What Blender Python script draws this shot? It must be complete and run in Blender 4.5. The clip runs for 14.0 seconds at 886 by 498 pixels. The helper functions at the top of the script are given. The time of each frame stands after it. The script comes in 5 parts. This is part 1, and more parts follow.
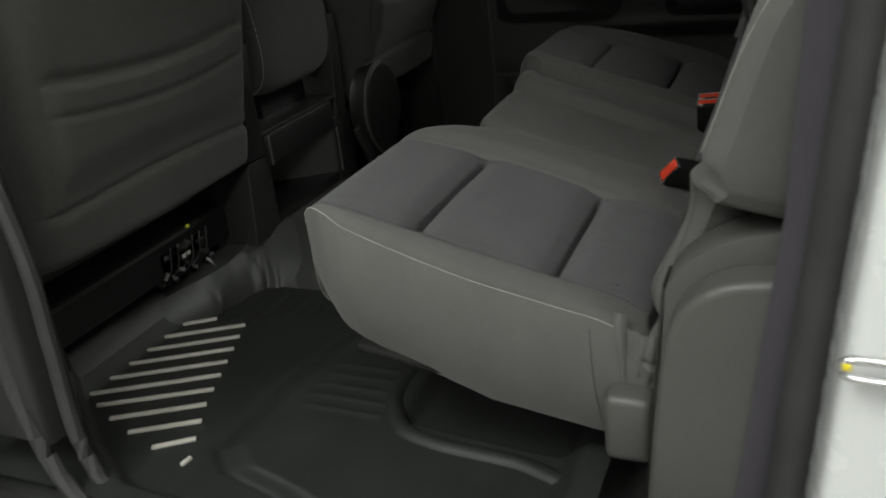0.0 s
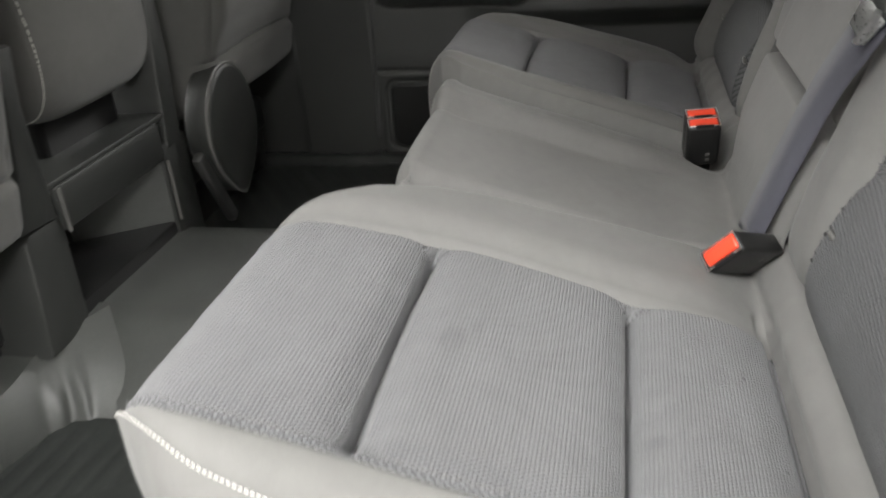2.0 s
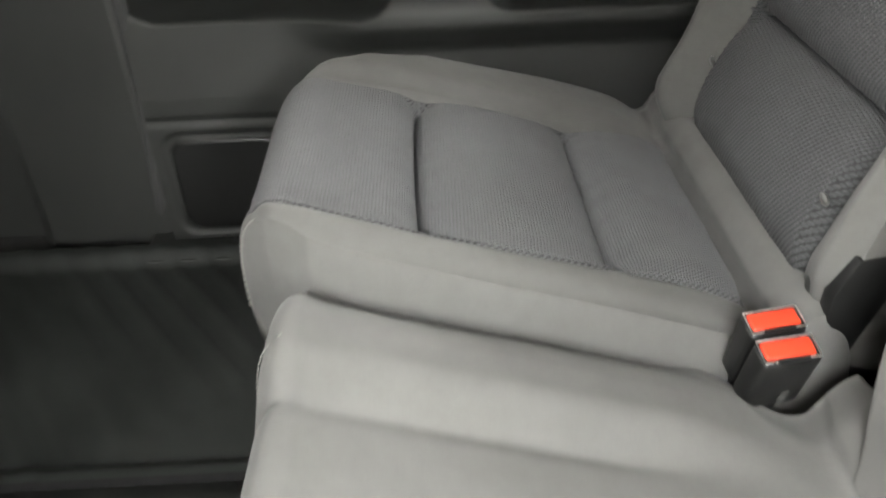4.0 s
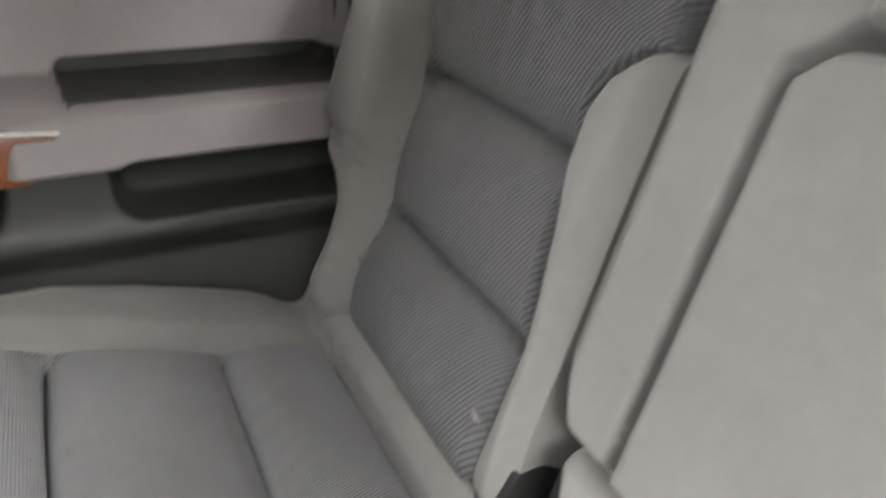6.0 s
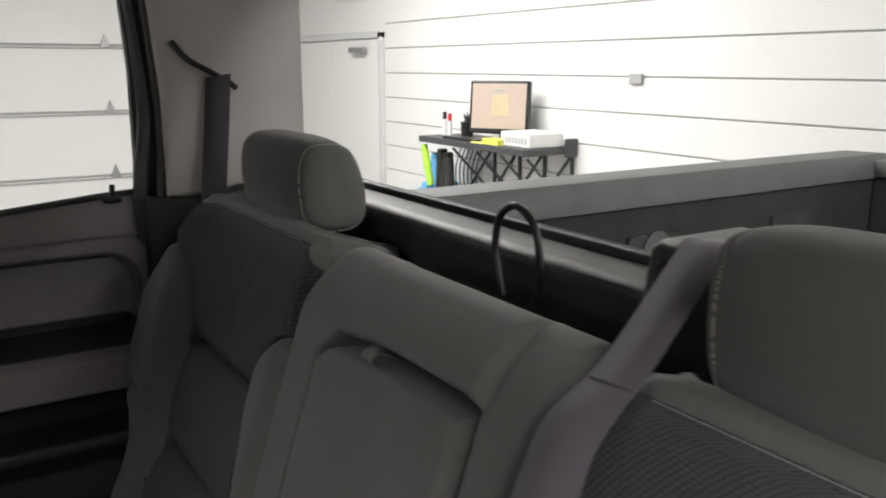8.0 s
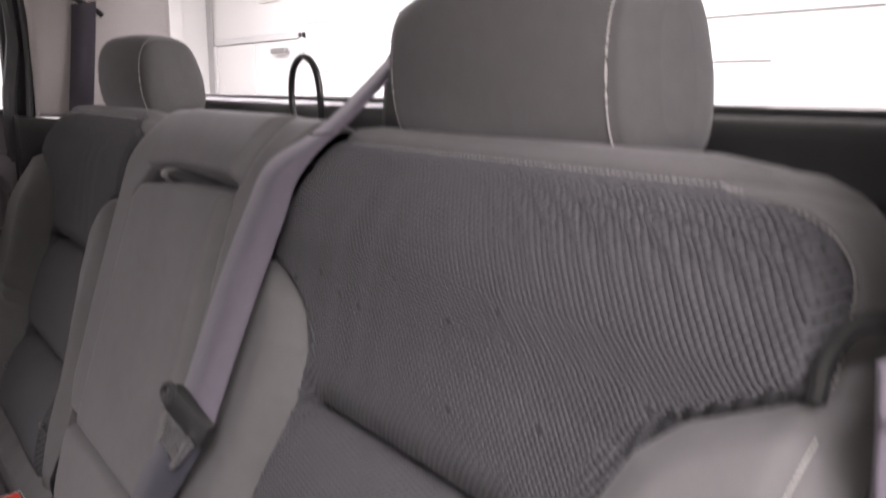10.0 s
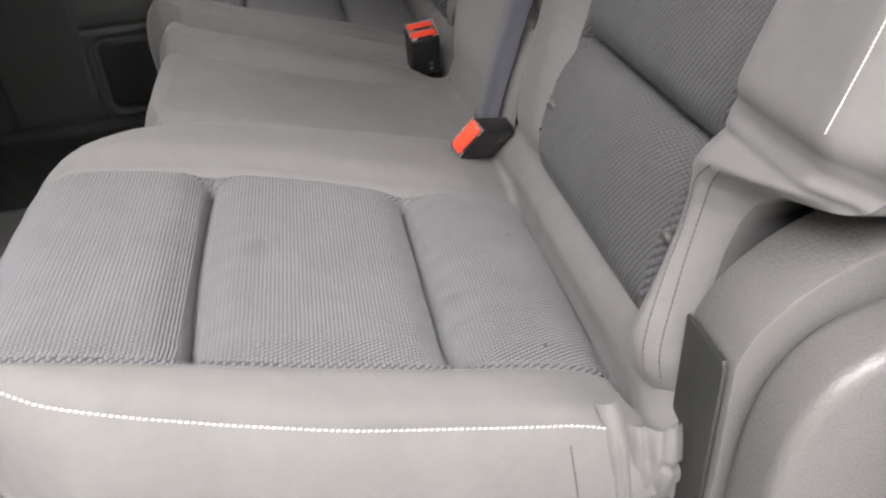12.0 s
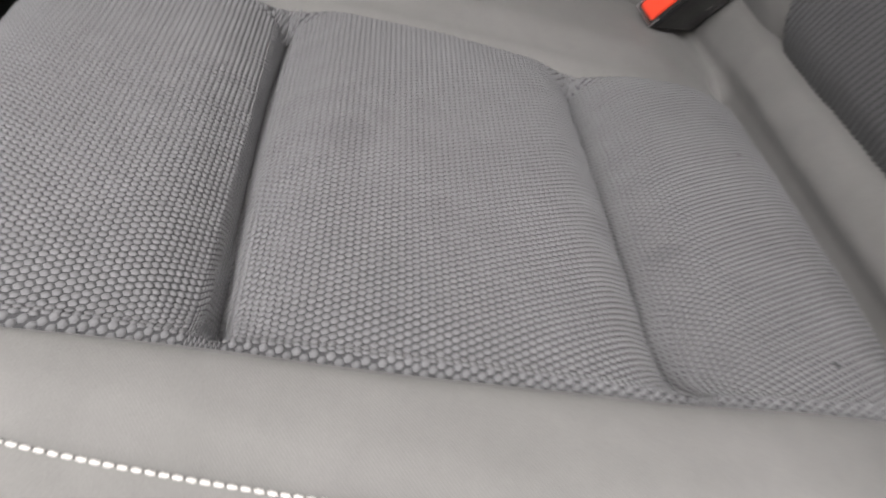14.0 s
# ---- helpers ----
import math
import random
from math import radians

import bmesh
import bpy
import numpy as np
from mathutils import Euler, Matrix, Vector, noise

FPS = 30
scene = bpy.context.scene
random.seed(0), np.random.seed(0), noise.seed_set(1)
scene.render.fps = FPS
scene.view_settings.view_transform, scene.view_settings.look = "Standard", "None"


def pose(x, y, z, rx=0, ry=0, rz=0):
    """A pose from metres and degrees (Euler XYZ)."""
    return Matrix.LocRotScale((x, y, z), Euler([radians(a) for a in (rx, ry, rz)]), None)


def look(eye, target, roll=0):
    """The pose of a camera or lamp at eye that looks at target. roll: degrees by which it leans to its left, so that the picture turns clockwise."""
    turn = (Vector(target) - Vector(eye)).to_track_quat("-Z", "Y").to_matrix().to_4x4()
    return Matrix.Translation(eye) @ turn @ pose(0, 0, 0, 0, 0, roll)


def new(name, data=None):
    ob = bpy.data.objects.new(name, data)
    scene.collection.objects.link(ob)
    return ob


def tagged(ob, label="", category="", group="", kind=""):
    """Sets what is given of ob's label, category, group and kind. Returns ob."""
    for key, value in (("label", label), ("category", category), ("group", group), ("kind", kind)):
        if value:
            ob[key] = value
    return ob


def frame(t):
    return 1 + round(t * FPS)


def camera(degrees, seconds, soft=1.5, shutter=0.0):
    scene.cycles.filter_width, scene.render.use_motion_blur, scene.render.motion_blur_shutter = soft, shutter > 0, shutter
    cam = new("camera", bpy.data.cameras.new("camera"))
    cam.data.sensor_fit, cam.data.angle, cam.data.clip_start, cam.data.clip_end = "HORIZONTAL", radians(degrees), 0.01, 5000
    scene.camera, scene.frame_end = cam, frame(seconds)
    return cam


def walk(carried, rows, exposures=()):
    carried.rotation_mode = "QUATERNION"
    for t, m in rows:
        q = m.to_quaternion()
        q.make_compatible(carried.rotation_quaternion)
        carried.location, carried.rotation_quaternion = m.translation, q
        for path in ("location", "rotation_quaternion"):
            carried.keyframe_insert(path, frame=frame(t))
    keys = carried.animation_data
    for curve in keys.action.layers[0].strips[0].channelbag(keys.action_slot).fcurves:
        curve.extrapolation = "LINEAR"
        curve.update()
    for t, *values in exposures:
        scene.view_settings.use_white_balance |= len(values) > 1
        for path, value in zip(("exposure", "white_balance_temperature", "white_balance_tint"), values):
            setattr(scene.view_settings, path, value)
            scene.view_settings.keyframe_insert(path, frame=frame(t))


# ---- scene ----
cam = camera(57.2, 14.0, 1.8, .5)
PATH = [
    (0, (-0.805, -0.041, 0.757), (0.844, 0.738, -0.064), -6.8),
    (0.5, (-0.648, 0.048, 0.7), (1.005, 0.819, -0.12), -6.7),
    (1, (-0.514, 0.092, 0.67), (1.17, 0.775, -0.164), -6.1),
    (1.5, (-0.426, 0.149, 0.664), (1.289, 0.703, -0.205), -5.2),
    (2, (-0.318, 0.245, 0.694), (1.419, 0.659, -0.208), -4.7),
    (2.2, (-0.258, 0.27, 0.697), (1.483, 0.628, -0.22), -4.6),
    (4.5, (0.513, 0.399, 0.726), (2.132, 0.217, -0.434), -1.7),
    (5, (0.543, 0.374, 0.711), (2.135, -0.032, -0.43), -0.7),
    (5.5, (0.542, 0.354, 0.751), (2.097, -0.255, -0.349), 0.8),
    (6, (0.486, 0.335, 0.812), (2.09, -0.437, -0.101), 1.7),
    (6.5, (0.377, 0.327, 0.879), (2.016, -0.567, 0.161), 2.2),
    (7, (0.251, 0.319, 0.931), (1.908, -0.633, 0.34), 1.6),
    (7.5, (0.14, 0.309, 0.979), (1.798, -0.693, 0.483), 0.9),
    (7.7, (0.096, 0.301, 1.005), (1.755, -0.713, 0.538), 0.4),
    (9.8, (-0.185, 0.229, 0.863), (1.402, -0.929, 0.488), -0.3),
    (10, (-0.209, 0.241, 0.827), (1.368, -0.925, 0.432), 0.1),
    (10.2, (-0.23, 0.237, 0.781), (1.357, -0.904, 0.354), -0.6),
    (10.5, (-0.302, 0.264, 0.744), (1.371, -0.676, 0.179), -1.9),
    (11, (-0.343, 0.28, 0.715), (1.381, -0.32, -0.102), -3.6),
    (11.5, (-0.376, 0.282, 0.703), (1.34, -0.091, -0.254), -5.0),
    (12, (-0.393, 0.286, 0.69), (1.289, 0.075, -0.372), -6.1),
    (12.5, (-0.382, 0.289, 0.682), (1.271, 0.166, -0.437), -6.4),
    (13, (-0.349, 0.291, 0.665), (1.27, 0.238, -0.508), -5.1),
    (13.5, (-0.248, 0.297, 0.616), (1.327, 0.297, -0.616), -5.3),
    (14, (-0.144, 0.331, 0.554), (1.398, 0.299, -0.72), -2.4),
]
walk(cam, [(t, look(eye, target, roll)) for t, eye, target, roll in PATH], exposures=[(0.0, -2.75, 6500, 2), (0.3, -1.6, 6500, 6), (0.5, -0.75, 6500, 8), (1.0, -0.52, 6500, 9), (1.5, -0.54, 6500, 10), (2.0, -0.5, 6500, 8), (4.5, 0.95, 6500, 6), (5.0, 1.0, 6500, 6), (5.5, 0.95, 6500, 7), (6.0, 0.98, 6500, 10), (6.5, 1.05, 6500, 13), (7.0, -0.15, 6500, 12), (7.5, -1.65, 6500, 10), (7.7, -1.75, 6500, 10), (9.8, -1.35, 6500, 20), (10.0, -0.9, 6500, 25), (10.2, -0.65, 6500, 25), (10.5, -0.25, 6500, 25), (11.0, -0.12, 6500, 20), (11.5, -0.30, 6500, 16), (12.5, -0.63, 6500, 14), (13.0, -0.70, 6500, 13.5), (14.0, -0.97, 6500, 13)])

# ---- world and light ----
world = bpy.data.worlds.new("sky")
world.use_nodes = True
scene.world = world
world.node_tree.nodes["Background"].inputs[0].default_value = (.9, .95, 1, 1)
world.node_tree.nodes["Background"].inputs[1].default_value = .3


def lamp(x, y, w, d, power):
    data = bpy.data.lights.new("unseen_garage_light", "AREA")
    data.shape, data.size, data.size_y, data.energy = "RECTANGLE", w, d, power
    data.color = (1, .985, .965)
    ob = new("unseen_garage_light", data)
    ob.matrix_world = pose(x, y, 2.5)
    return ob


lamp(-1.9, 1.2, 2.0, 1.2, 450)
lamp(-1.4, -.7, 1.0, 2.2, 230)
# Added fill from the near side for the front seat backs and far side.
lamp(-4.4, -1.3, 3.0, .6, 420)
# Unseen lamp ahead of the truck, added to brighten the upper seat backs.
lamp(.7, 6.2, 3.4, .6, 900)
lamp(4.6, 2.6, 3.0, .5, 160)
lamp(4.6, -1.3, 3.0, .5, 560)


# ---- materials ----
def links(m):
    m.use_nodes = True
    nt = m.node_tree
    return nt, nt.nodes, nt.nodes["Principled BSDF"]


def add(nt, kind, **values):
    n = nt.nodes.new(kind)
    for k, v in values.items():
        n.inputs[k.replace("_", " ")].default_value = v
    return n


def mathn(nt, op, a, b=None):
    n = nt.nodes.new("ShaderNodeMath")
    n.operation = op
    for i, v in enumerate((a, b)):
        if v is None:
            continue
        if isinstance(v, (int, float)):
            n.inputs[i].default_value = v
        else:
            nt.links.new(v, n.inputs[i])
    return n.outputs[0]


def surface(name, col, rough=.6, vary=.15, scale=6.0, grain=0.0, grain_scale=900.0, metal=0.0, spec=.5, coat=0.0, sheen=0.0, dust=0.0):
    """A plain moulded or painted surface: two scales of tone, a fine grain in relief."""
    m = bpy.data.materials.new(name)
    nt, nodes, b = links(m)
    tc = nodes.new("ShaderNodeTexCoord")
    big = add(nt, "ShaderNodeTexNoise", Scale=scale, Detail=4.0, Roughness=.6)
    fine = add(nt, "ShaderNodeTexNoise", Scale=scale * 22, Detail=3.0)
    for n in (big, fine):
        nt.links.new(tc.outputs["Object"], n.inputs["Vector"])
    s = mathn(nt, "ADD", mathn(nt, "MULTIPLY", big.outputs[0], .7), mathn(nt, "MULTIPLY", fine.outputs[0], .3))
    ramp = nodes.new("ShaderNodeValToRGB")
    ramp.color_ramp.elements[0].position, ramp.color_ramp.elements[1].position = .3, .7
    ramp.color_ramp.elements[0].color = (*[c * (1 - vary) for c in col], 1)
    ramp.color_ramp.elements[1].color = (*[min(1, c * (1 + vary) + dust) for c in col], 1)
    nt.links.new(s, ramp.inputs[0])
    nt.links.new(ramp.outputs[0], b.inputs["Base Color"])
    rr = mathn(nt, "ADD", mathn(nt, "MULTIPLY", fine.outputs[0], .2), rough - .1)
    nt.links.new(rr, b.inputs["Roughness"])
    b.inputs["Metallic"].default_value = metal
    b.inputs["Specular IOR Level"].default_value = spec
    b.inputs["Coat Weight"].default_value = coat
    b.inputs["Sheen Weight"].default_value = sheen
    b.inputs["Sheen Roughness"].default_value = .4
    if grain:
        g = add(nt, "ShaderNodeTexNoise", Scale=grain_scale, Detail=2.0)
        nt.links.new(tc.outputs["Object"], g.inputs["Vector"])
        bump = add(nt, "ShaderNodeBump", Strength=grain, Distance=.001)
        nt.links.new(g.outputs[0], bump.inputs["Height"])
        nt.links.new(bump.outputs[0], b.inputs["Normal"])
    return m


def weave(name, thread, gap, pitch, cell, relief, strength=.9, turn=45.0, sheen=.2, blotch=.12, stains=()):
    """Woven cloth: diagonal ribs broken into short raised cells, by the surface's own coordinates in metres."""
    m = bpy.data.materials.new(name)
    nt, nodes, b = links(m)
    uv = nodes.new("ShaderNodeUVMap")
    uv.uv_map = "metres"
    mp = nodes.new("ShaderNodeMapping")
    mp.inputs["Rotation"].default_value = (0, 0, radians(turn))
    nt.links.new(uv.outputs[0], mp.inputs[0])
    sx = nodes.new("ShaderNodeSeparateXYZ")
    nt.links.new(mp.outputs[0], sx.inputs[0])
    ru = mathn(nt, "MULTIPLY", sx.outputs[0], 2 * math.pi / pitch)
    rib = mathn(nt, "ADD", mathn(nt, "MULTIPLY", mathn(nt, "SINE", ru), .5), .5)
    # every other rib is shifted by half a cell
    odd = mathn(nt, "MULTIPLY", mathn(nt, "FLOOR", mathn(nt, "DIVIDE", mathn(nt, "ADD", sx.outputs[0], pitch * .25), pitch)), math.pi)
    cv = mathn(nt, "ADD", mathn(nt, "MULTIPLY", sx.outputs[1], 2 * math.pi / cell), odd)
    cells = mathn(nt, "ADD", mathn(nt, "MULTIPLY", mathn(nt, "SINE", cv), .5), .5)
    h = mathn(nt, "MULTIPLY", rib, mathn(nt, "ADD", mathn(nt, "MULTIPLY", cells, .68), .32))
    tc = nodes.new("ShaderNodeTexCoord")
    worn = add(nt, "ShaderNodeTexNoise", Scale=9.0, Detail=5.0, Roughness=.65)
    nt.links.new(tc.outputs["Object"], worn.inputs["Vector"])
    fuzz = add(nt, "ShaderNodeTexNoise", Scale=1400.0, Detail=2.0)
    nt.links.new(tc.outputs["Object"], fuzz.inputs["Vector"])
    ramp = nodes.new("ShaderNodeValToRGB")
    ramp.color_ramp.elements[0].position, ramp.color_ramp.elements[1].position = .04, .42
    ramp.color_ramp.elements[0].color, ramp.color_ramp.elements[1].color = (*gap, 1), (*thread, 1)
    nt.links.new(h, ramp.inputs[0])
    hs = nodes.new("ShaderNodeHueSaturation")
    nt.links.new(ramp.outputs[0], hs.inputs["Color"])
    tone = mathn(nt, "ADD", mathn(nt, "MULTIPLY", worn.outputs[0], 2 * blotch), 1 - blotch)
    mottle = add(nt, "ShaderNodeTexNoise", Scale=55.0, Detail=4.0, Roughness=.7)
    nt.links.new(tc.outputs["Object"], mottle.inputs["Vector"])
    tone = mathn(nt, "MULTIPLY", tone, mathn(nt, "ADD", mathn(nt, "MULTIPLY", mottle.outputs[0], .24), .88))
    tone2 = mathn(nt, "MULTIPLY", tone, mathn(nt, "ADD", mathn(nt, "MULTIPLY", fuzz.outputs[0], .3), .85))
    for at, wide, dark in stains:
        off = nodes.new("ShaderNodeVectorMath")
        off.operation = "SUBTRACT"
        nt.links.new(tc.outputs["Object"], off.inputs[0])
        off.inputs[1].default_value = at
        far_off = nodes.new("ShaderNodeVectorMath")
        far_off.operation = "MULTIPLY"
        nt.links.new(off.outputs[0], far_off.inputs[0])
        far_off.inputs[1].default_value = [1 / w for w in wide]
        size = nodes.new("ShaderNodeVectorMath")
        size.operation = "LENGTH"
        nt.links.new(far_off.outputs[0], size.inputs[0])
        ragged = mathn(nt, "ADD", size.outputs["Value"], mathn(nt, "MULTIPLY", mathn(nt, "SUBTRACT", worn.outputs[0], .5), 1.0))
        soft = nodes.new("ShaderNodeMapRange")
        soft.interpolation_type = "SMOOTHSTEP"
        for k, v in (("From Min", .55), ("From Max", 1.15), ("To Min", 1 - dark), ("To Max", 1.0)):
            soft.inputs[k].default_value = v
        nt.links.new(ragged, soft.inputs["Value"])
        tone2 = mathn(nt, "MULTIPLY", tone2, soft.outputs[0])
    nt.links.new(tone2, hs.inputs["Value"])
    nt.links.new(hs.outputs[0], b.inputs["Base Color"])
    b.inputs["Roughness"].default_value = .85
    b.inputs["Specular IOR Level"].default_value = .25
    b.inputs["Sheen Weight"].default_value = sheen
    b.inputs["Sheen Roughness"].default_value = .45
    hh = mathn(nt, "ADD", h, mathn(nt, "MULTIPLY", fuzz.outputs[0], .25))
    bump = add(nt, "ShaderNodeBump", Strength=strength, Distance=relief)
    nt.links.new(hh, bump.inputs["Height"])
    nt.links.new(bump.outputs[0], b.inputs["Normal"])
    return m


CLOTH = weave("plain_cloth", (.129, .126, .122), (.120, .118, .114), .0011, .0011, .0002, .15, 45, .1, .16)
STAINS = [((.208, .367, .338), (.022, .012, .05), .13), ((.232, .352, .335), (.010, .007, .05), .10), ((.168, .214, .285), (.007, .014, .05), .15)]
INSERT = weave("woven_ground_cloth", (.046, .046, .048), (.038, .038, .040), .0011, .0011, .0002, .3, 45, .05, .1)
THREAD = weave("raised_thread", (.120, .1195, .1235), (.120, .1195, .1235), .0011, .0011, .0002, .2, 45, .05, .18, STAINS)
# Ribbed cloth darker than the cushion's, partly painting weaker light on upright backs.
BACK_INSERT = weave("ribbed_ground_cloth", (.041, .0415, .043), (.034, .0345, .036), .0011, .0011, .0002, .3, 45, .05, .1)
BACK_THREAD = weave("raised_rib_thread", (.075, .0755, .0785), (.075, .0755, .0785), .0011, .0011, .0002, .2, 45, .05, .18)
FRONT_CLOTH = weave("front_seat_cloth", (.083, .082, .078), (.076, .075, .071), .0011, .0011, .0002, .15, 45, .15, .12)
# Darker copy of the belt webbing: shade at the pillars put into the colour.
SHADED_WEBBING = weave("shaded_belt_webbing", (.074, .067, .080), (.066, .060, .072), .0014, .0010, .0002, .5, 0, .12, .08)
WEBBING = weave("belt_webbing", (.130, .118, .138), (.112, .102, .120), .0014, .0010, .0002, .5, 0, .15, .08)
PULL = weave("pull_loop_webbing", (.17, .165, .16), (.13, .125, .12), .0014, .0010, .0002, .5, 0, .15, .08)
# Same webbing below the tongue, its shadow painted as dark navy.
SHADED_LAP = weave("shaded_lap_webbing", (.060, .060, .074), (.050, .050, .062), .0014, .0010, .0002, .5, 0, .1, .08)
STITCH = surface("stitch_thread", (.50, .485, .46), .7, .1, 40)
SEAM = surface("dark_thread", (.06, .058, .056), .8, .1, 40)
DULL_STITCH = surface("grey_thread", (.26, .25, .24), .8, .1, 40)
PLASTIC = surface("dark_plastic", (.020, .021, .0195), .42, .12, 7, .5, 1100, dust=.004)
TRIM = surface("grey_plastic", (.098, .096, .092), .36, .07, 9, .8, 430)
DOOR_DARK = surface("door_lower_plastic", (.030, .031, .0295), .45, .12, 6, .5, 1000)
DOOR_MID = surface("door_upper_vinyl", (.215, .197, .205), .5, .1, 6, .4, 900)
BLACK = surface("black_plastic", (.012, .012, .012), .35, .2, 20)
RUBBER = surface("floor_rubber", (.017, .019, .0175), .5, .2, 8, .5, 700, dust=.006)
# Paler version of the floor rubber; light on raised surfaces put into the colour.
LIT_GREY = surface("lit_mat_grey", (.050, .052, .049), .42, .2, 8, .5, 700, dust=.006)
CARPET = surface("carpet", (.02, .02, .02), .95, .4, 60, 1.0, 500)
RED = surface("red_button", (.75, .06, .025), .35, .05, 30)
CHROME = surface("chrome", (.85, .85, .85), .3, .05, 20, metal=1.0)
STEEL = surface("steel", (.4, .4, .4), .4, .1, 20, metal=1.0)
SILVER = surface("pale_mat_stripe", (.52, .50, .46), .5, .15, 30)
HEADLINER = surface("headliner_cloth", (.50, .47, .45), .95, .05, 10, .4, 1500)
WHITE_BODY = surface("white_car_paint", (.78, .79, .80), .25, .02, 2, coat=.6)
SEAL = surface("rubber_seal", (.05, .05, .05), .6, .2, 20)
WOOD = surface("wood_trim", (.17, .06, .028), .25, .5, 18, coat=.7)
WALL = surface("white_wall_panel", (.82, .82, .80), .6, .03, 1.5)
JOINT = surface("wall_joint", (.42, .42, .41), .7, .1, 4)
PALE_FRAME = surface("pale_door_frame", (.66, .66, .65), .6, .05, 4)
CONCRETE = surface("concrete", (.35, .34, .33), .7, .15, 2, .4, 60)
BED = surface("bed_liner", (.03, .032, .032), .6, .25, 12, .8, 300, dust=.01)
DESK_METAL = surface("dark_desk_steel", (.06, .06, .065), .5, .1, 10)


def emit(name, col, power):
    m = bpy.data.materials.new(name)
    nt, nodes, b = links(m)
    b.inputs["Base Color"].default_value = (*col, 1)
    b.inputs["Emission Color"].default_value = (*col, 1)
    b.inputs["Emission Strength"].default_value = power
    return m


SCREEN = emit("lit_screen", (.42, .34, .28), .9)
EXIT_RED = surface("exit_red", (.6, .05, .06), .5, .05, 10)
LAMP_FACE = emit("lamp_face", (1, .97, .93), 6.0)
GLASS = bpy.data.materials.new("window_glass")
_nt, _nodes, _b = links(GLASS)
_b.inputs["Base Color"].default_value = (1, 1, 1, 1)
_b.inputs["Roughness"].default_value = .02
_b.inputs["Transmission Weight"].default_value = 1.0
_b.inputs["IOR"].default_value = 1.05


# ---- mesh helpers ----
def thing(name, label, category, at=(0, 0, 0), group="", kind=""):
    ob = new(name)
    ob.empty_display_size = .05
    ob.location = at
    return tagged(ob, label, category, group, kind)


def finish(name, me, material, parent=None, label="", smooth=True):
    me.materials.append(material)
    if smooth:
        for p in me.polygons:
            p.use_smooth = True
    ob = new(name, me)
    if parent is not None:
        ob.parent = parent
        if parent.parent is None:
            ob.matrix_parent_inverse = Matrix.Translation(parent.matrix_basis.translation).inverted()
    return tagged(ob, label)


def part(name, bm, material, parent=None, label="", smooth=False):
    me = bpy.data.meshes.new(name)
    bm.to_mesh(me)
    bm.free()
    ob = finish(name, me, material, parent, label, False)
    if smooth:
        me.polygons.foreach_set("use_smooth", [True] * len(me.polygons))
        me.set_sharp_from_angle(angle=radians(40))
    return ob


def rbox(a, b, r=.006, seg=2):
    """A box with rounded edges."""
    bm = bmesh.new()
    bmesh.ops.create_cube(bm, size=1)
    a, b = Vector(a), Vector(b)
    for v in bm.verts:
        v.co = Vector([(a[i] + b[i]) / 2 + v.co[i] * (b[i] - a[i]) for i in range(3)])
    if r:
        r = min(r, *[abs(b[i] - a[i]) * .48 for i in range(3)])
        bmesh.ops.bevel(bm, geom=bm.edges[:], offset=r, segments=seg, profile=.5, affect="EDGES")
    return bm


def turned(bm, m):
    bmesh.ops.transform(bm, matrix=m, verts=bm.verts)
    return bm


def prism(outline, axis, a, b, r=.004, seg=2):
    """A slab of a given outline, from a to b along an axis, with rounded edges. Outline: the other two axes in order."""
    bm = bmesh.new()
    k = "xyz".index(axis)

    def at(p, d):
        c = list(p)
        c.insert(k, d)
        return Vector(c)
    f = bm.faces.new([bm.verts.new(at(p, a)) for p in outline])
    ext = bmesh.ops.extrude_face_region(bm, geom=[f])
    move = Vector((0, 0, 0))
    move[k] = b - a
    bmesh.ops.translate(bm, vec=move, verts=[v for v in ext["geom"] if isinstance(v, bmesh.types.BMVert)])
    bmesh.ops.recalc_face_normals(bm, faces=bm.faces)
    if r:
        rim = [e for e in bm.edges if abs(e.verts[0].co[k] - e.verts[1].co[k]) < 1e-6]
        bmesh.ops.bevel(bm, geom=rim, offset=r, segments=seg, profile=.5, affect="EDGES", clamp_overlap=True)
    return bm


def spline(points, n):
    """n + 1 points on a smooth curve through the given ones, evenly by length."""
    pts = [Vector(p) for p in points]
    ext = [2 * pts[0] - pts[1]] + pts + [2 * pts[-1] - pts[-2]]
    fine = []
    for i in range(1, len(ext) - 2):
        p0, p1, p2, p3 = ext[i - 1:i + 3]
        for k in range(16):
            t = k / 16
            fine.append(.5 * (2 * p1 + (p2 - p0) * t + (2 * p0 - 5 * p1 + 4 * p2 - p3) * t * t + (3 * p1 - p0 - 3 * p2 + p3) * t ** 3))
    fine.append(pts[-1])
    d = [0]
    for a, b in zip(fine, fine[1:]):
        d.append(d[-1] + (b - a).length)
    out, j = [], 0
    for k in range(n + 1):
        s = d[-1] * k / n
        while j < len(d) - 2 and d[j + 1] < s:
            j += 1
        f = (s - d[j]) / max(1e-9, d[j + 1] - d[j])
        out.append(fine[j].lerp(fine[j + 1], min(1, max(0, f))))
    return out


def smooth_outline(points, n):
    """An outline in two axes, rounded through the given points."""
    return [(p.x, p.y) for p in spline([(a, b, 0) for a, b in points], n)]


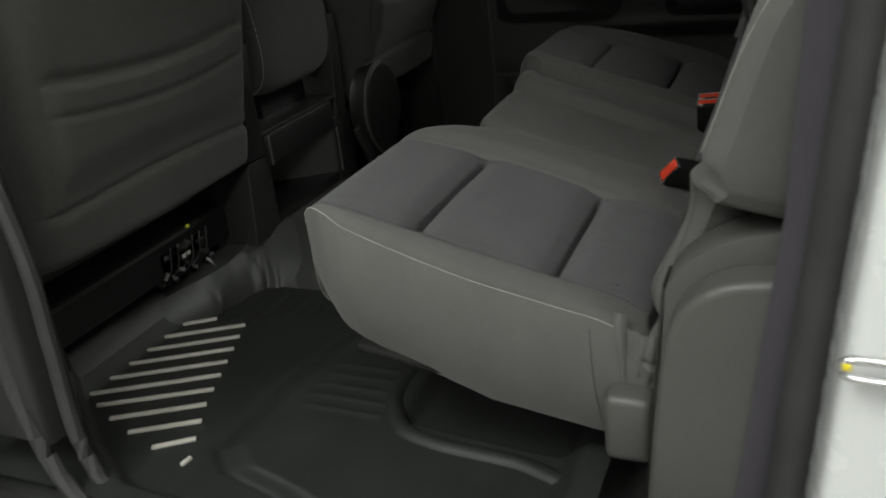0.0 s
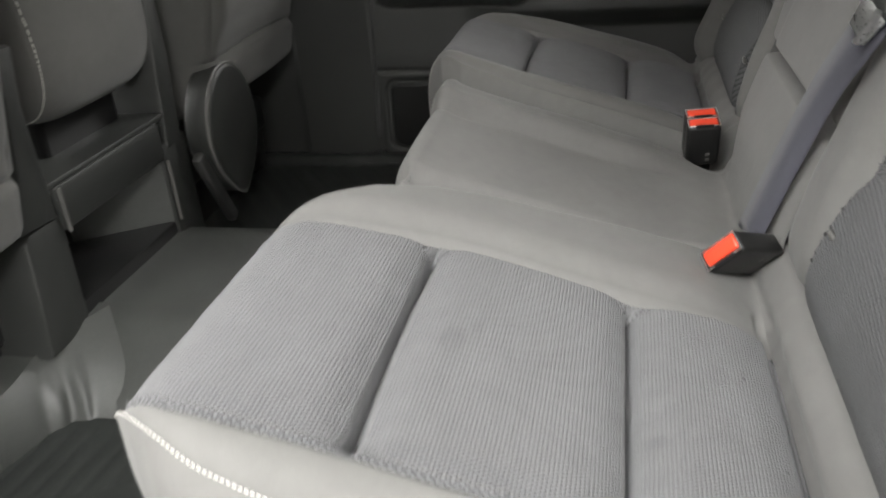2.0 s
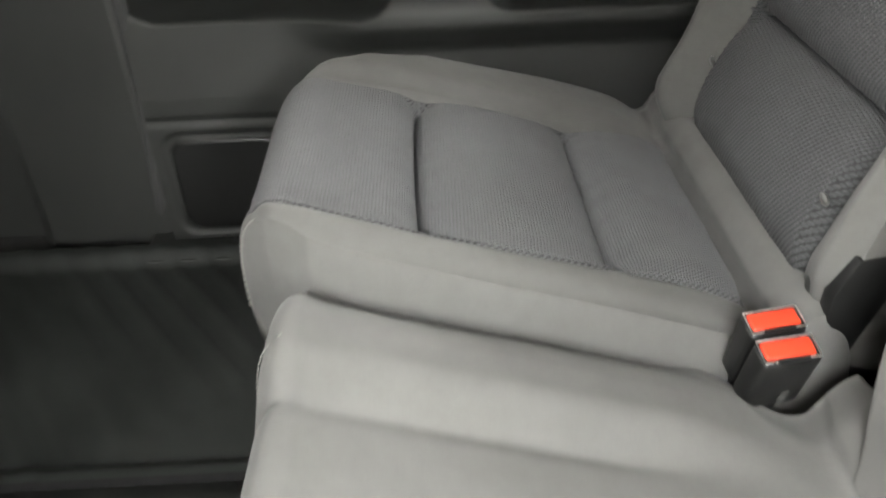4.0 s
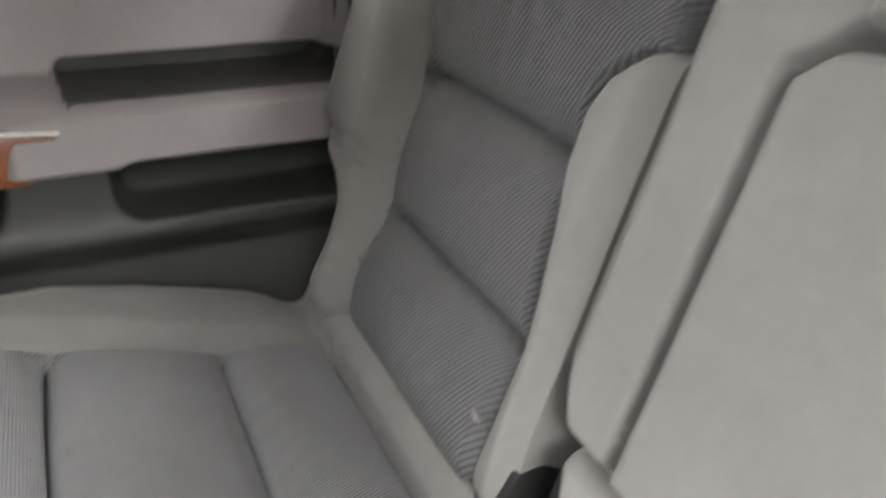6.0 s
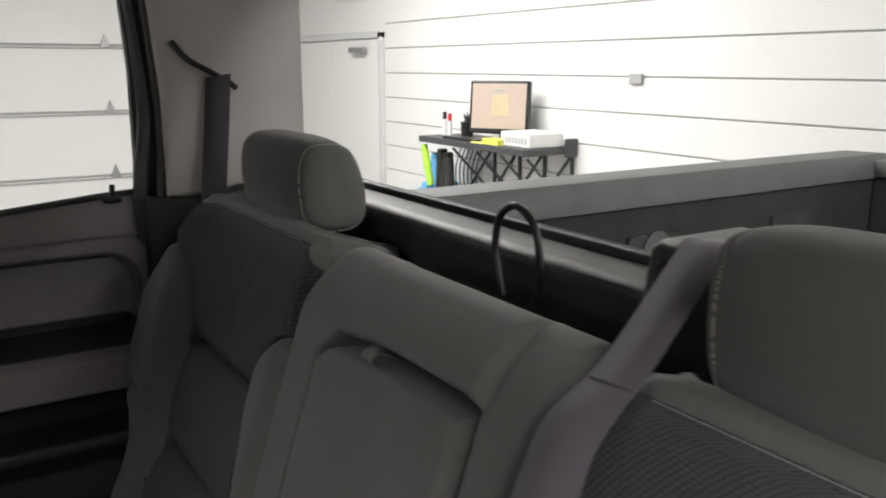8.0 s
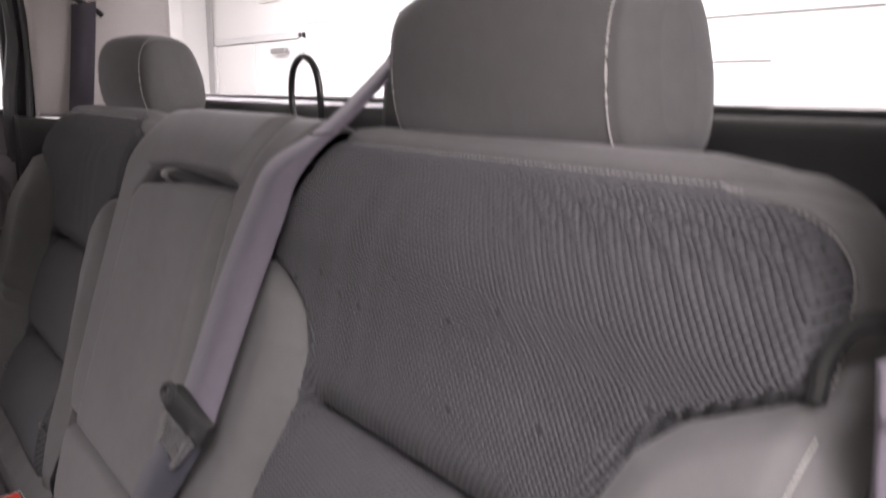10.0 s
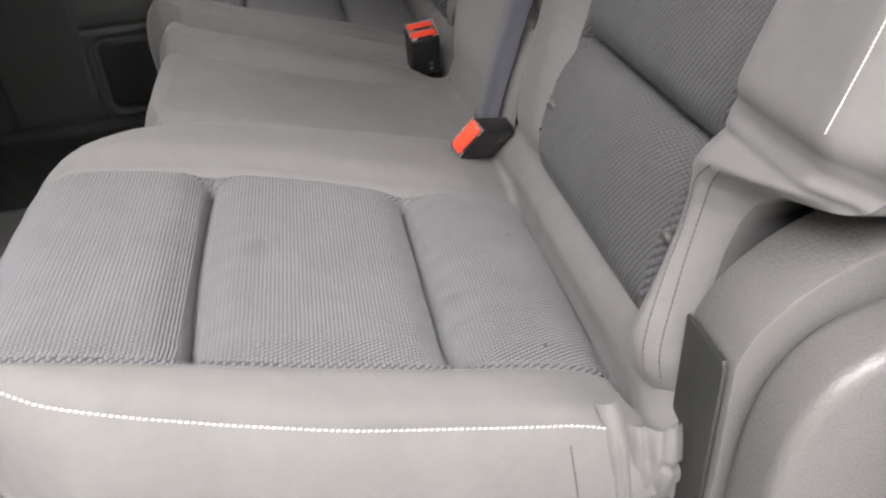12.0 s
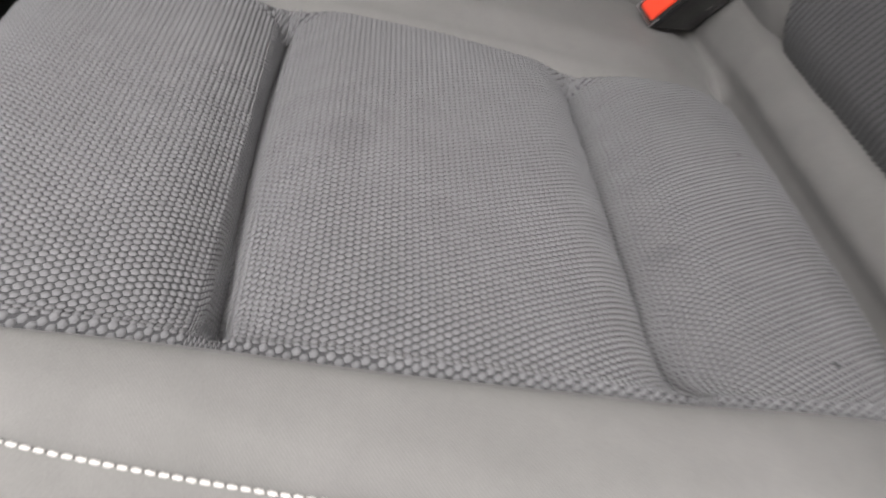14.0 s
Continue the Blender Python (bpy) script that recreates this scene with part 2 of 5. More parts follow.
def tube(points, r, seg=8, closed=False):
    bm = bmesh.new()
    rings, up = [], Vector((.13, .27, .95))
    n = len(points)
    for i, p in enumerate(points):
        if closed:
            t = points[(i + 1) % n] - points[i - 1]
        else:
            t = points[min(i + 1, n - 1)] - points[max(i - 1, 0)]
        t = t.normalized()
        a = t.cross(up).normalized()
        b = a.cross(t)
        rings.append([bm.verts.new(p + r * (math.cos(k * 2 * math.pi / seg) * a + math.sin(k * 2 * math.pi / seg) * b)) for k in range(seg)])
    for i in range(n if closed else n - 1):
        x, y = rings[i], rings[(i + 1) % n]
        for k in range(seg):
            bm.faces.new((x[k], x[(k + 1) % seg], y[(k + 1) % seg], y[k]))
    if not closed:
        bm.faces.new(rings[0])
        bm.faces.new(rings[-1])
    bmesh.ops.recalc_face_normals(bm, faces=bm.faces)
    return bm


def stitches(points, length=.005, r=.0009, lift=None):
    """Short separate threads along a line."""
    bm = bmesh.new()
    lift = lift or [Vector((0, 0, 1))] * len(points)
    for a, b, up in zip(points, points[1:], lift):
        d = b - a
        if d.length < 1e-6:
            continue
        mid = (a + b) / 2
        q = d.to_track_quat("X", "Z").to_matrix().to_4x4()
        ret = bmesh.ops.create_icosphere(bm, subdivisions=1, radius=1, matrix=Matrix.Translation(mid) @ q @ Matrix.Diagonal((d.length * .47, r, r, 1)))
    return bm


def strap(points, wides, thick=.0014):
    """A band of webbing along points; wides: the half-width vector at each."""
    n = len(points)
    verts, faces, uvs = [], [], []
    s = 0
    for i in range(n):
        t = (points[min(i + 1, n - 1)] - points[max(i - 1, 0)]).normalized()
        w = wides[i]
        nn = t.cross(w).normalized() * thick / 2
        if i:
            s += (points[i] - points[i - 1]).length
        for p, u in ((points[i] - w + nn, -w.length), (points[i] + w + nn, w.length), (points[i] + w - nn, w.length), (points[i] - w - nn, -w.length)):
            verts.append(p)
            uvs.append((u, s))
    for i in range(n - 1):
        a, b = 4 * i, 4 * i + 4
        for k in range(4):
            faces.append((a + k, a + (k + 1) % 4, b + (k + 1) % 4, b + k))
    faces += [(0, 3, 2, 1), (4 * n - 4, 4 * n - 3, 4 * n - 2, 4 * n - 1)]
    me = bpy.data.meshes.new("webbing")
    me.from_pydata(verts, [], faces)
    lay = me.uv_layers.new(name="metres")
    for l in me.loops:
        lay.data[l.index].uv = uvs[l.vertex_index]
    return me


def across(d):
    """Length along a row, without its small folds."""
    return abs(d.x) if abs(d.x) > .12 * d.length else d.length


def sheet(fn, us, vs, label):
    """A surface over a grid, cut along its seams: one mesh for each label, with coordinates in metres."""
    nu, nv = len(us), len(vs)
    pts = [[Vector(fn(u, v)) for u in us] for v in vs]
    mu, mv = nu // 2, nv // 2
    sv = [0]
    for j in range(1, nv):
        sv.append(sv[-1] + (pts[j][mu] - pts[j - 1][mu]).length)
    su = []
    for j in range(nv):
        row = [pts[j][mu].x] * nu
        for i in range(mu + 1, nu):
            row[i] = row[i - 1] + across(pts[j][i] - pts[j][i - 1])
        for i in range(mu - 1, -1, -1):
            row[i] = row[i + 1] - across(pts[j][i] - pts[j][i + 1])
        su.append(row)
    groups = {}
    for j in range(nv - 1):
        for i in range(nu - 1):
            k = label((us[i] + us[i + 1]) / 2, (vs[j] + vs[j + 1]) / 2)
            if k is not None:
                groups.setdefault(k, []).append((i, j))
    out = {}
    for k, cells in groups.items():
        index, verts, uvs, faces = {}, [], [], []
        for i, j in cells:
            f = []
            for a, b in ((i, j), (i + 1, j), (i + 1, j + 1), (i, j + 1)):
                if (a, b) not in index:
                    index[a, b] = len(verts)
                    verts.append(pts[b][a])
                    uvs.append((su[b][a], sv[b]))
                f.append(index[a, b])
            faces.append(f)
        me = bpy.data.meshes.new(str(k))
        me.from_pydata(verts, [], faces)
        lay = me.uv_layers.new(name="metres")
        for l in me.loops:
            lay.data[l.index].uv = uvs[l.vertex_index]
        out[k] = me
    return out


def threads(me, pitch, cell, turn, wide, long, high):
    """The raised stitches of a coarse weave: small tapered lozenges in slanting, staggered rows over a cloth mesh."""
    lay = me.uv_layers["metres"].data
    co, si = math.cos(radians(turn)), math.sin(radians(turn))
    # corners of one stitch along and across its row, at its foot and at its top
    foot = [(-.5 * wide, 0), (-.3 * wide, -.5 * long), (.3 * wide, -.5 * long), (.5 * wide, 0), (.3 * wide, .5 * long), (-.3 * wide, .5 * long)]
    faces = [(6, 7, 8, 9), (6, 9, 10, 11)] + [(k, (k + 1) % 6, 6 + (k + 1) % 6, 6 + k) for k in range(6)]
    verts, polys, sign = [], [], 0
    for p in me.polygons:
        ids = list(p.loop_indices)
        q0, q1, q3 = (Vector(lay[ids[k]].uv) for k in (0, 1, 3))
        c0, c1, c2, c3 = (me.vertices[me.loops[k].vertex_index].co for k in ids)
        e, f = q1 - q0, q3 - q0
        det = e.x * f.y - e.y * f.x
        if abs(det) < 1e-12:
            continue
        pu = ((c1 - c0) * f.y - (c3 - c0) * e.y) / det
        pv = ((c3 - c0) * e.x - (c1 - c0) * f.x) / det
        n = pu.cross(pv).normalized()
        if not sign:
            sign = 1 if n.dot(Vector((0, .5, .8))) > 0 else -1
        n = n * sign
        q2 = Vector(lay[ids[2]].uv)
        turned_uv = [(q.x * co - q.y * si, q.x * si + q.y * co) for q in (q0, q1, q2, q3)]
        lo = math.floor(min(t[0] for t in turned_uv) / pitch)
        hi = math.ceil(max(t[0] for t in turned_uv) / pitch)
        low = math.floor(min(t[1] for t in turned_uv) / cell) - 1
        top = math.ceil(max(t[1] for t in turned_uv) / cell) + 1
        for a in range(lo, hi + 1):
            for b in range(low, top + 1):
                x, y = a * pitch, (b + .5 * (a % 2)) * cell
                u, v = x * co + y * si, y * co - x * si
                du, dv = u - q0.x, v - q0.y
                r = (du * f.y - dv * f.x) / det
                t = (dv * e.x - du * e.y) / det
                if not (0 <= r < 1 and 0 <= t < 1):
                    continue
                at = c0 * ((1 - r) * (1 - t)) + c1 * (r * (1 - t)) + c2 * (r * t) + c3 * ((1 - r) * t)
                first = len(verts)
                for size, rise in ((1.0, -.0002), (.74, high)):
                    for g, k in foot:
                        g, k = g * size * pitch, k * (size * .4 + .6) * cell
                        verts.append(at + pu * (g * co + k * si) + pv * (k * co - g * si) + n * rise)
                polys += [[first + k for k in face] for face in faces]
    out = bpy.data.meshes.new("raised_weave")
    out.from_pydata(verts, [], polys)
    return out


def table(x, pairs):
    """A smooth value between given pairs of place and value."""
    if x <= pairs[0][0]:
        return pairs[0][1]
    for (a, p), (b, q) in zip(pairs, pairs[1:]):
        if x <= b:
            t = (x - a) / (b - a)
            return p + (q - p) * t * t * (3 - 2 * t)
    return pairs[-1][1]


def lin(x, pairs):
    return float(np.interp(x, [p[0] for p in pairs], [p[1] for p in pairs]))


def step(a, b, x):
    t = min(1, max(0, (x - a) / (b - a)))
    return t * t * (3 - 2 * t)


def dip(x, at, width):
    return math.exp(-((x - at) / width) ** 2)


def spread(*stops):
    """Grid lines: (start, end, count) stretches joined."""
    out = []
    for a, b, n in stops:
        out += [a + (b - a) * k / n for k in range(n)]
    return out + [stops[-1][1]]

# ---- rear bench: cushions ----
def cushion_profile(drop=0.0, nose=1.0):
    pts = [(.026, .210), (.031, .244), (.041, .267), (.056, .2780), (.069, .2770), (.081, .2700), (.092, .2575), (.101, .2440), (.14, .264), (.20, .2835), (.30, .3150), (.40, .3470),
           (.48, .3705), (.52, .3805), (.545, .3795), (.565, .367), (.580, .348), (.590, .322), (.594, .29), (.592, .250), (.583, .222), (.56, .203), (.50, .193)]
    out = []
    for y, z in pts:
        k = step(.05, .2, y)
        out.append((0, .46 + (y - .46) * nose if y > .46 else y, z - drop * (k if y < .57 else 1)))
    return spline(out, 304)


def padded_cushion(name, dx, label, mid=False, far=False, group="rear seat cushions"):
    """A padded seat cushion: quilted insert, plain sides, a roll at the back, thread along the outer edge."""
    top = thing(name, label, "seat cushion", (dx, 0, 0), group)
    prof = cushion_profile(.034 if mid else 0.0, .46 if mid else .74 if far else 1.0)
    n = len(prof)
    norm = []
    for i in range(n):
        t = prof[min(i + 1, n - 1)] - prof[max(i - 1, 0)]
        norm.append(Vector((0, -t.z, t.y)).normalized())
    nose_at = max(range(n), key=lambda i: prof[i].y)

    def edges(i):
        """Near edge, insert's two seams and far edge, at the profile's point i."""
        y = prof[i].y if i <= nose_at else prof[nose_at].y + (prof[nose_at].y - prof[i].y) * .15
        if mid:
            return (.560 + .012 * step(.48, .56, y), .62, .84, .922 - .018 * step(.48, .56, y) - .055 * step(.18, .10, y))
        a = lin(y, ((.0, .0), (.12, .0), (.30, .001), (.40, .005), (.45, .010), (.49, .017), (.525, .030), (.55, .046), (.575, .069), (.592, .094), (.62, .116)))
        b = lin(y, ((.0, .084), (.10, .080), (.17, .066), (.24, .059), (.40, .055), (.52, .050), (.56, .060), (.592, .098), (.62, .12)))
        c = lin(y, ((.0, .378), (.10, .372), (.22, .360), (.40, .360), (.53, .335), (.592, .31), (.62, .30)))
        d = lin(y, ((.0, .556), (.12, .556), (.24, .545), (.36, .528), (.44, .505), (.49, .475), (.525, .435), (.55, .40), (.575, .37), (.592, .345), (.62, .33)))
        if far:
            yy = .46 + (y - .46) / .74 if y > .46 else y
            a = lin(yy, ((.0, .004), (.12, .004), (.43, .006), (.50, .012), (.55, .034), (.592, .07), (.62, .09)))
            b = lin(yy, ((.0, .066), (.12, .058), (.22, .050), (.40, .044), (.52, .045), (.56, .058), (.592, .09), (.62, .11)))
            c = lin(yy, ((.0, .385), (.10, .368), (.25, .340), (.41, .330), (.53, .312), (.62, .29)))
            d = lin(yy, ((.0, .520), (.12, .522), (.20, .520), (.29, .510), (.39, .486), (.46, .445), (.50, .408), (.55, .355), (.592, .32), (.62, .30)))
        return a, b, c, d

    def floor_z(y):
        return lin(y, ((.0, .10), (.15, .114), (.30, .138), (.43, .182), (.50, .196), (.545, .198), (.60, .20)))

    def place(u, v):
        i = int(round(v))
        p, m = prof[i], norm[i]
        a, b, c, d = edges(i)
        if u < 0:                                   # near side panel, u from -1 (bottom) to 0
            k = -u
            zb = min(floor_z(p.y), p.z - .002)
            rise = .014 * step(.36, .13, p.y) * step(.07, .12, p.y) if not mid and not far else 0
            z = (p.z + rise) * (1 - k) + zb * k
            x = a - (.013 + .008 * step(.40, .52, p.y)) * math.sin(math.pi * min(1, k * 1.05)) ** .8 * (1 - .6 * step(.45, .58, p.y)) + (.010 + .008 * step(.42, .56, p.y)) * k * k
            return (x, p.y - .012 * k * step(.45, .6, p.y), z)
        if u > 3:                                   # far side panel
            k = u - 3
            zb = min(floor_z(p.y), p.z - .002)
            return (d + .008 * math.sin(math.pi * k), p.y, p.z * (1 - k) + zb * k - .012)
        w = min(2, int(u))
        f = u - w
        x = ((a, b), (b, c), (c, d))[w]
        x = x[0] + (x[1] - x[0]) * f
        h = raise_z = 0.0
        y = p.y
        on_top = i <= nose_at + 16
        # rounding towards the two outer edges
        h -= .005 * (1 - step(0, .022, x - a)) if not mid else .02 * (1 - step(0, .03, x - a))
        h -= (.014 if mid else .016 if far else .026) * (1 - step(0, .05, d - x))
        if mid:
            lip = step(.782, .826, x) * step(.925, .848, x) * step(.13, .22, y)
            raise_z = .024 * lip
            h += .004 * math.sin(math.pi * min(1, max(0, (x - .58) / .25))) * step(.12, .2, y)
            h -= .003 * dip(x, .786, .005) * step(.2, .3, y)
        if not mid:
            ins = step(-.002, .034, x - b) * step(0, .012, c - x)
            h += .007 * (step(b - .05, b - .008, x) - step(b - .002, b + .012, x)) * step(.10, .2, y)
            h += .012 * step(c + .004, c + .05, x) * (1 - step(d - .09, d - .02, x) * .6) * step(.10, .18, y)
            h -= .0070 * (dip(x, b, .003) + dip(x, c, .003)) * step(.095, .11, y)
            if y > .09 and on_top:
                s1 = (.394 if far else .408) + .004 * math.sin((x - b) * 10)
                s2, s3 = .226, .096
                for s, dep in ((s1, .0340), (s2, .0310)):
                    h -= dep * (.6 * dip(y, s, .0034) + .4 * dip(y, s, .019)) * ins
                h += .0085 * math.sin(math.pi * min(1, max(0, (y - s3) / (s2 - s3)))) ** .6 * ins if y < s2 else 0
                h += .0055 * math.sin(math.pi * min(1, max(0, (y - s2) / (s1 - s2)))) * ins if s2 <= y < s1 else 0
                h += .004 * math.sin(math.pi * min(1, max(0, (y - s1) / (.58 - s1)))) * ins if y >= s1 else 0
            h -= .020 * dip(y, .1010, .0050) * step(a + .03, a + .06, x) * step(d - .13, d - .15, x) if y < .2 else 0
            # small puckers where the cloth is drawn in
            h += .0006 * math.sin(x * 190 + 3 * math.sin(y * 31)) * (dip(y, .408, .03) + dip(y, .226, .03)) * ins
            if y < .10:
                h += .004 * math.sin(math.pi * min(1, max(0, (y - .03) / .065))) * step(a, a + .05, x) * step(d, d - .05, x)
                h += .0004 * math.sin(x * 95 + 4 * noise.noise((x * 9, y * 9, 1)))
        if not mid and not far:
            h += .014 * step(.36, .13, y) * step(.11, .0, x - a) * step(.07, .12, y)
        h += .0016 * noise.noise((x * 9 + dx, y * 9, 2.2)) + .0007 * noise.noise((x * 31, y * 31, 4.4 + dx))
        q = p + m * h
        return (x, q.y, q.z + raise_z * (1 - .75 * step(0, 48, i - nose_at + 13)))

    us = spread((-1, 0, 10), (0, 1, 14), (1, 2, 56), (2, 3, 26), (3, 4, 6))
    vs = list(range(n))
    roll_v = max(i for i in range(n // 2) if prof[i].y < .1015)

    def label_of(u, v):
        if u < 0:
            return "side_panel"
        if u > 3:
            return "inner_side"
        if mid:
            return "top_panel"
        if v < roll_v:
            return "rear_roll"
        if 1 < u < 2:
            return "seat_insert"
        return "side_bolster" if u < 1 else "inner_bolster"
    made = sheet(place, us, vs, label_of)
    for k, me in list(made.items()):
        for v in me.vertices:
            v.co.x += dx
        weave_of = threads(me, .0031, .0037, -30, .94, .90, .0008) if k == "seat_insert" else None
        made[k] = finish(k, me, INSERT if weave_of else CLOTH, top, "dark grey woven cloth with quilted seams" if weave_of else "")
        if weave_of:
            tagged(finish("raised_weave", weave_of, THREAD, made[k], "coarse grey raised stitches"), kind="stuff")
    # thread along the outer edge
    line, ups = [], []
    if not mid and not far:
        for i in range(roll_v + 13, nose_at - 10):
            x, y, z = place(0.0, i)
            line.append(Vector((x + dx - .0006, y, z + .0012)))
        line = spline(line[::10], 125)
        at = min(range(nose_at), key=lambda i: abs(prof[i].y - .165))
        seam = [Vector(place(-k / 10, at)) + Vector((-.0006, -.012 * k / 10, 0)) for k in range(1, 10)]
        part("side_seam", stitches(spline(seam, 34), r=.0007), SEAM, top, "dark seam down the side panel")
        part("stitching", stitches(line, r=.0008), STITCH, top, "white top-stitching along the edge")
    elif not mid:
        line = [Vector(place(.05, nose_at - 35 + int(1.6 * k))) + Vector((dx - .0006, .0008, .0008)) for k in range(30)]
        part("stitching", stitches(spline(line[::3], 18), r=.0009), DULL_STITCH, top, "grey stitching at the front corner")
    else:
        line = [Vector(place(1.93, nose_at - 42 + 3 * k)) + Vector((-.0006, .0010, .0010)) for k in range(24)]
        part("stitching", stitches(spline(line[::3], 30), r=.0006), DULL_STITCH, top, "pale stitching down the front of the lip")
    # folded loose cloth at the outer rear corner
    if not mid and not far:
        def welt(u, v):
            """A folded strip hanging down the corner, rolled at its two edges."""
            y = .1385 - .0165 * u - .010 * v
            z = .2865 - .152 * v - .004 * (2 * u - 1) ** 2 * step(.08, 0, v)
            bulge = .0075 * math.sin(math.pi * min(1, max(0, u))) ** .7
            crease = .0022 * dip(u, .42 + .1 * math.sin(v * 5), .07) * step(.08, .2, v)
            x = .006 - .012 * step(0, .25, v) - bulge * (1 - .25 * v) + crease + .003 * math.sin(v * 9) * v
            return (dx + x + .010 * step(.06, 0, v), y, z)

        def puff(u, v):
            """The puffed cloth behind the strip, drawn into folds and tucked under."""
            y = .1225 - .052 * u - .006 * v
            z = .2745 - .006 * u - .088 * v
            round_u = math.sin(math.pi * min(1, .10 + .86 * u)) ** .6
            round_v = math.sin(math.pi * min(1, .22 + .74 * v)) ** .55
            x = .012 - .030 * round_u * round_v
            x += .0060 * dip(v, .30 + .16 * u, .035) * step(.25, .55, u)
            x += .0050 * dip(v, .72 - .10 * u, .04) * step(.35, .7, u)
            x += .0030 * dip(u, .22 + .1 * v, .06) + .0012 * math.sin(u * 26 + v * 9)
            return (dx + x, y, z)
        for name, fn, n1, n2, text in (("corner_strip", welt, 16, 34, "folded cloth strip down the corner"), ("corner_tuck", puff, 34, 34, "loose folded cloth at the corner")):
            made = sheet(fn, spread((0, 1, n1)), spread((0, 1, n2)), lambda u, v: "cloth")
            finish(name, made["cloth"], CLOTH, top, text)
    # board under the padding
    y0, y1 = .06, .50
    a0 = .57 if mid else .012
    b0 = .915 if mid else .50
    part("seat_pan", turned(rbox((a0 + dx, y0, .128), (b0 + dx, y1, .142), .005), Matrix.Translation((0, 0, 0)) @ Matrix.Translation((0, .15, .13)) @ Matrix.Rotation(radians(9), 4, "X") @ Matrix.Translation((0, -.15, -.13))), BLACK, top)
    return top


SHIFT = .925
padded_cushion("seat_cushion", 0.0, "grey cloth seat cushion with quilted dark insert and white stitching")
padded_cushion("seat_cushion", SHIFT, "grey cloth seat cushion beside the closed far door", far=True)
padded_cushion("middle_seat_cushion", 0.0, "plain grey cloth cushion in the middle of the bench", mid=True)


# ---- rear bench: backs ----
EH, ED = Vector((0, -.305, .952)), Vector((0, .952, .305))
BASE = ED * .1525


def on_back(x, h, d):
    """A place on the leaning seat back: across, up along it, and forward of its plane."""
    return Vector((x, 0, 0)) + BASE + EH * h + ED * d


